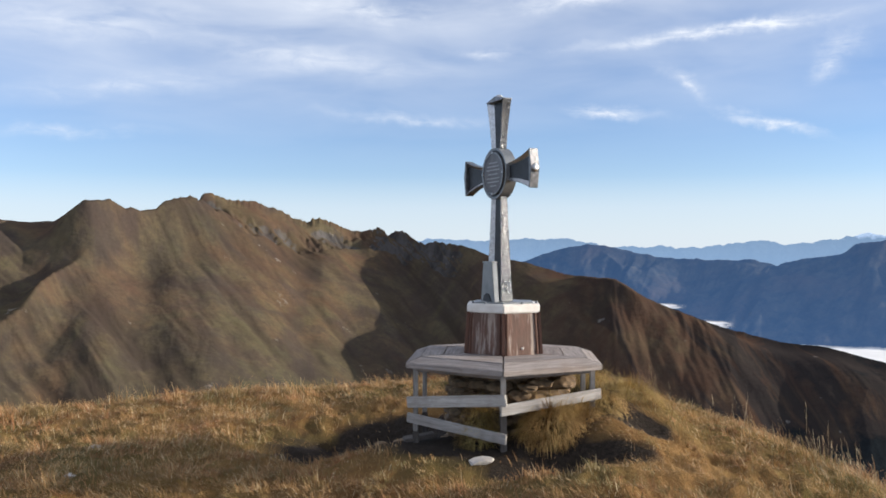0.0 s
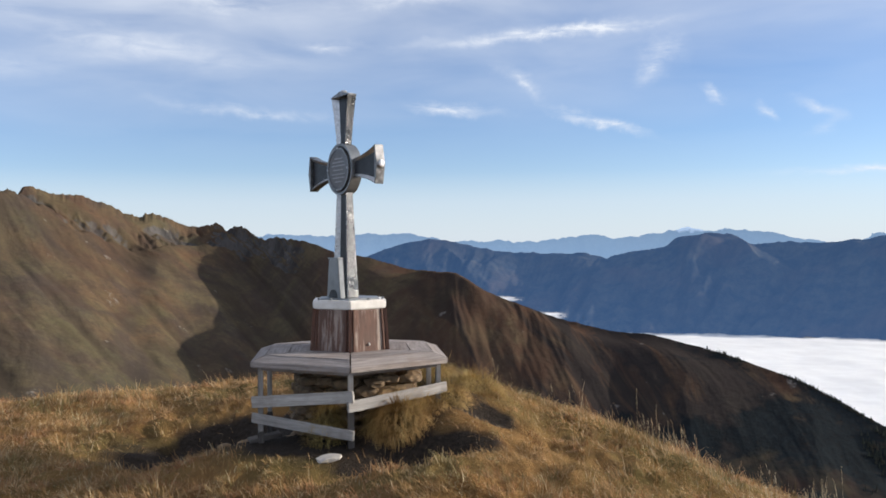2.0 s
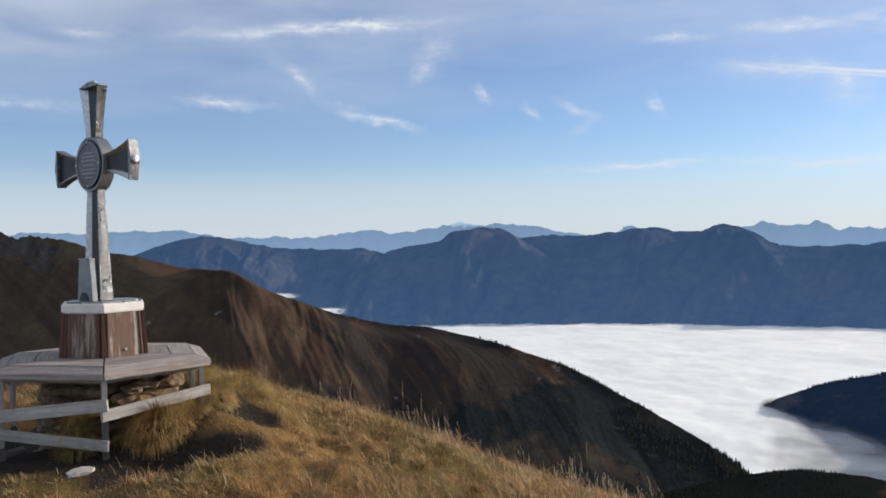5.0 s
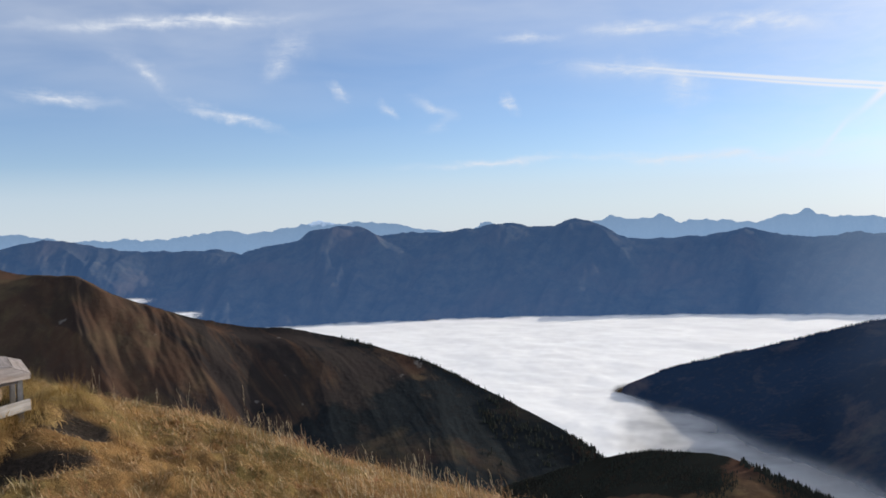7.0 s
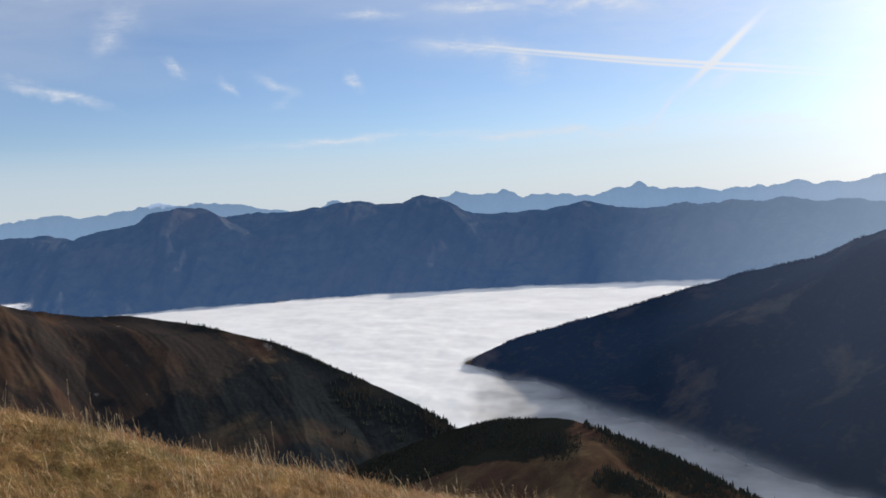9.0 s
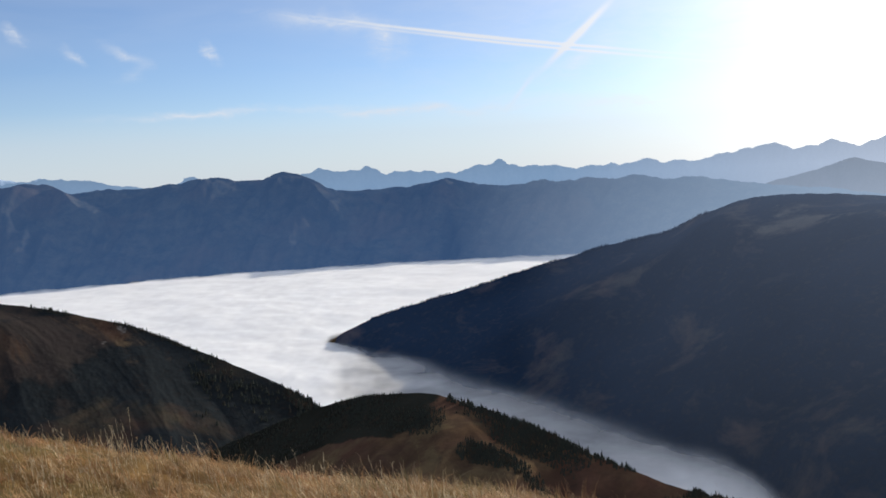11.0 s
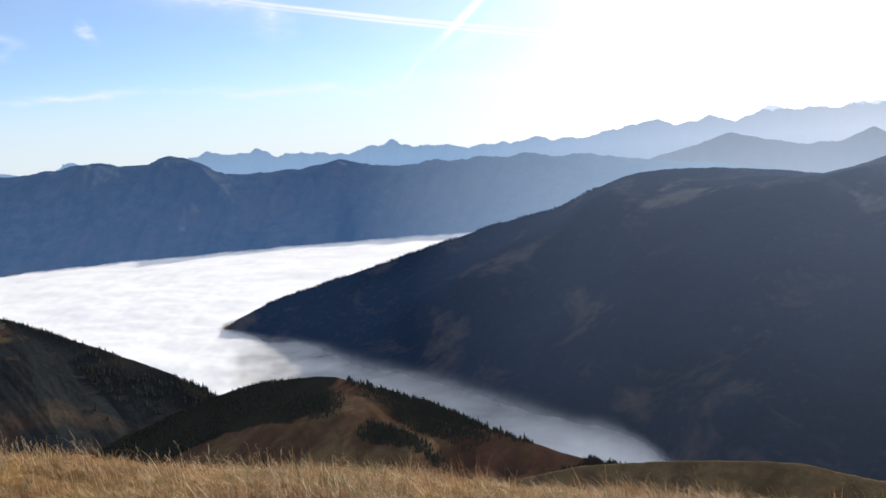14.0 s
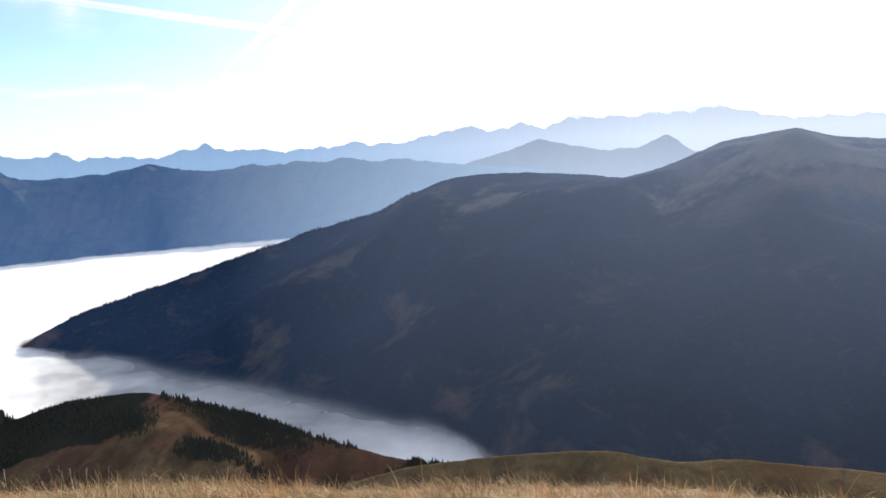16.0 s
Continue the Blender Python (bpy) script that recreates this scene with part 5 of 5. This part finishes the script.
def build_stalks():
    rs = np.random.RandomState(9)
    n = 4200
    a = 10 + 80 * rs.rand(n) ** 0.75
    rc = edge_distance(a)
    r = rc + rs.normal(0.1, 0.55, n)
    x, y = r * np.sin(np.radians(a)) + 0.15, r * np.cos(np.radians(a))
    keep = rs.rand(n) < (0.40 + 1.2 * fbm(x * 1.3, y * 1.3, 2, 0.5, 33)) * (0.25 + 0.75 * smooth(a, 14.0, 26.0))
    x, y = x[keep], y[keep]
    n = len(x)
    base = np.stack([x, y, ground_height(x, y) - 0.01], 1)
    heading, lean = rs.normal(2.8, 0.8, n), np.abs(rs.normal(0.14, 0.10, n))
    length = rs.uniform(0.10, 0.24, n) + 0.16 * rs.rand(n) ** 4
    tagged(strips("seed_stalks", base, heading, lean, length, np.full(n, 0.0024), STALKS, 0.8, 4), "tall dry grass stalks along the edge", "grass", kind="stuff")
    # seed heads: several short awns near each tip
    m = 7
    rep = np.repeat(np.arange(n), m)
    along = np.tile(np.linspace(0.72, 0.98, m), n)
    ang = lean[rep] * (1 + 0.5 * along)
    tip = base[rep] + np.stack([np.cos(heading[rep]) * np.sin(ang), np.sin(heading[rep]) * np.sin(ang), np.cos(ang)], 1) * (length[rep] * along)[:, None]
    tagged(strips("seed_heads", tip, rs.uniform(0, 6.28, n * m), rs.uniform(0.3, 0.9, n * m), rs.uniform(0.010, 0.024, n * m), np.full(n * m, 0.0038), STALKS, 0.2, 2), "feathery dry seed heads of grass", "grass", kind="stuff")


build_stalks()


def tussock(x, y, radius, count, long, label, seed, mound=0.10):
    rs = np.random.RandomState(seed)
    ang, rad = rs.uniform(0, 6.28, count), radius * np.sqrt(rs.rand(count))
    px, py = x + rad * np.cos(ang), y + rad * np.sin(ang) * 0.7
    dome = mound * (1 - (rad / radius) ** 2)
    base = np.stack([px, py, ground_height(px, py) + dome - 0.02], 1)
    lean = 0.45 + 0.75 * rad / radius + rs.normal(0, 0.28, count)
    tagged(strips("grass_tussock", base, ang + rs.normal(0, 0.35, count), np.abs(lean), long * rs.uniform(0.45, 1.25, count), rs.uniform(0.0018, 0.0036, count), SOD, 1.6, 5), label, "grass", kind="stuff")


tussock(0.70, 5.60, 0.19, 3600, 0.165, "large drooping tussock of dry grass at the bench foot", 41, 0.08)
tussock(0.24, 5.70, 0.12, 1500, 0.15, "small tussock of dry grass under the bench", 42, 0.28)
tussock(0.90, 5.72, 0.12, 1100, 0.15, "small tussock of dry grass against the bench rail", 46)
tussock(1.08, 5.86, 0.13, 1100, 0.15, "small tussock of dry grass against the bench rail", 47)
tussock(1.36, 6.20, 0.26, 1800, 0.15, "tussock of dry grass beside the bench", 43)
tussock(1.15, 6.75, 0.30, 2000, 0.15, "tussock of dry grass behind the bench", 44)


# ---- distant conifers ----
def build_trees(name, shape, count, a0, a1, v0, v1, high, label, seed, bias=1.0, leaf=None):
    """Conifers scattered over part of a mountain side: trunk and ragged tiers of branches, joined."""
    a, d_c, d_f, R, A, Z = shape
    rs = np.random.RandomState(seed)
    rows, cols = R.shape
    verts, faces = [], []
    pick = []
    while len(pick) < count:
        az_t = rs.uniform(a0, a1)
        v = v0 + (v1 - v0) * rs.rand() ** bias
        fj = min(max((az_t - a[0]) / (a[-1] - a[0]) * (cols - 1), 0), cols - 1.01)
        fi = min(max(3 + (rows - 4) * max(v, 0.0) ** (1 / 1.5), 3), rows - 1.01)
        j, i = int(fj), int(fi)
        fj, fi = fj - j, fi - i
        dist = R[i, j] * (1 - fi) + R[i + 1, j] * fi
        high_z = (Z[i, j] * (1 - fj) + Z[i, j + 1] * fj) * (1 - fi) + (Z[i + 1, j] * (1 - fj) + Z[i + 1, j + 1] * fj) * fi
        x, y = dist * math.sin(math.radians(az_t)), dist * math.cos(math.radians(az_t))
        edge = min((az_t - a0) / 2.5, (a1 - az_t) / 2.5, (v1 - v) / (0.35 * (v1 - v0)), 1.0)
        if flow_noise(np.array([x / 60.0]), np.array([y / 60.0]))[0] + rs.uniform(-0.5, 0.35) < 0.55 - 0.6 * edge:
            count -= 0.4
            continue
        pick.append((x, y, high_z))
    for x, y, z in pick:
        h = high * rs.uniform(0.55, 1.2)
        w = h * rs.uniform(0.20, 0.34)
        b = len(verts)
        verts += [(x - 0.03 * h, y, z - 1), (x + 0.03 * h, y, z - 1), (x, y + 0.03 * h, z - 1), (x, y, z + h)]
        faces += [(b, b + 1, b + 3), (b + 1, b + 2, b + 3), (b + 2, b, b + 3)]
        for t in range(4):
            zb, zt, wr = z + h * (0.08 + 0.21 * t), z + h * (0.42 + 0.20 * t), w * (1 - 0.23 * t)
            b = len(verts)
            for k in range(6):
                g = wr * rs.uniform(0.65, 1.2)
                verts.append((x + g * math.cos(k * 1.047 + t), y + g * math.sin(k * 1.047 + t), zb - h * rs.uniform(0, 0.05)))
            verts.append((x, y, min(zt, z + h)))
            faces += [(b + k, b + (k + 1) % 6, b + 6) for k in range(6)]
    me = bpy.data.meshes.new(name)
    me.from_pydata(verts, [], faces)
    me.materials.append(leaf or CONIFER)
    tagged(new(name, me), label, "trees", kind="stuff")


build_trees("far_conifers", SHAPES["wooded_spur"], 900, 50.5, 73.0, 0.0, 0.022, 5.0, "dark conifers along the edge of the spur", 61, 1.0)
build_trees("far_conifers", SHAPES["wooded_spur"], 7500, 53.0, 76.0, 0.0, 0.14, 3.2, "dark conifer wood on the flank of the spur", 66, 1.3)
build_trees("far_conifers", SHAPES["wooded_spur"], 9000, 34.0, 52.5, 0.0, 0.17, 2.4, "low dark wood along the crest of the spur", 62, 1.1)
build_trees("far_conifers", SHAPES["wooded_spur"], 1600, 51.5, 60.5, 0.15, 0.22, 3.8, "belt of dark conifers across the spur", 65, 1.0)
build_trees("far_conifers", SHAPES["mountain_ridge"], 700, 36.0, 46.0, 0.0, 0.20, 7.0, "dark conifers on the wooded end of the ridge", 63, 1.6)
build_trees("far_conifers", SHAPES["mountain_ridge"], 900, 26.0, 44.5, 0.0, 0.012, 4.0, "dark scrub along the crest of the ridge", 67, 1.0)
# These trees share the mountain's painted haze glow.
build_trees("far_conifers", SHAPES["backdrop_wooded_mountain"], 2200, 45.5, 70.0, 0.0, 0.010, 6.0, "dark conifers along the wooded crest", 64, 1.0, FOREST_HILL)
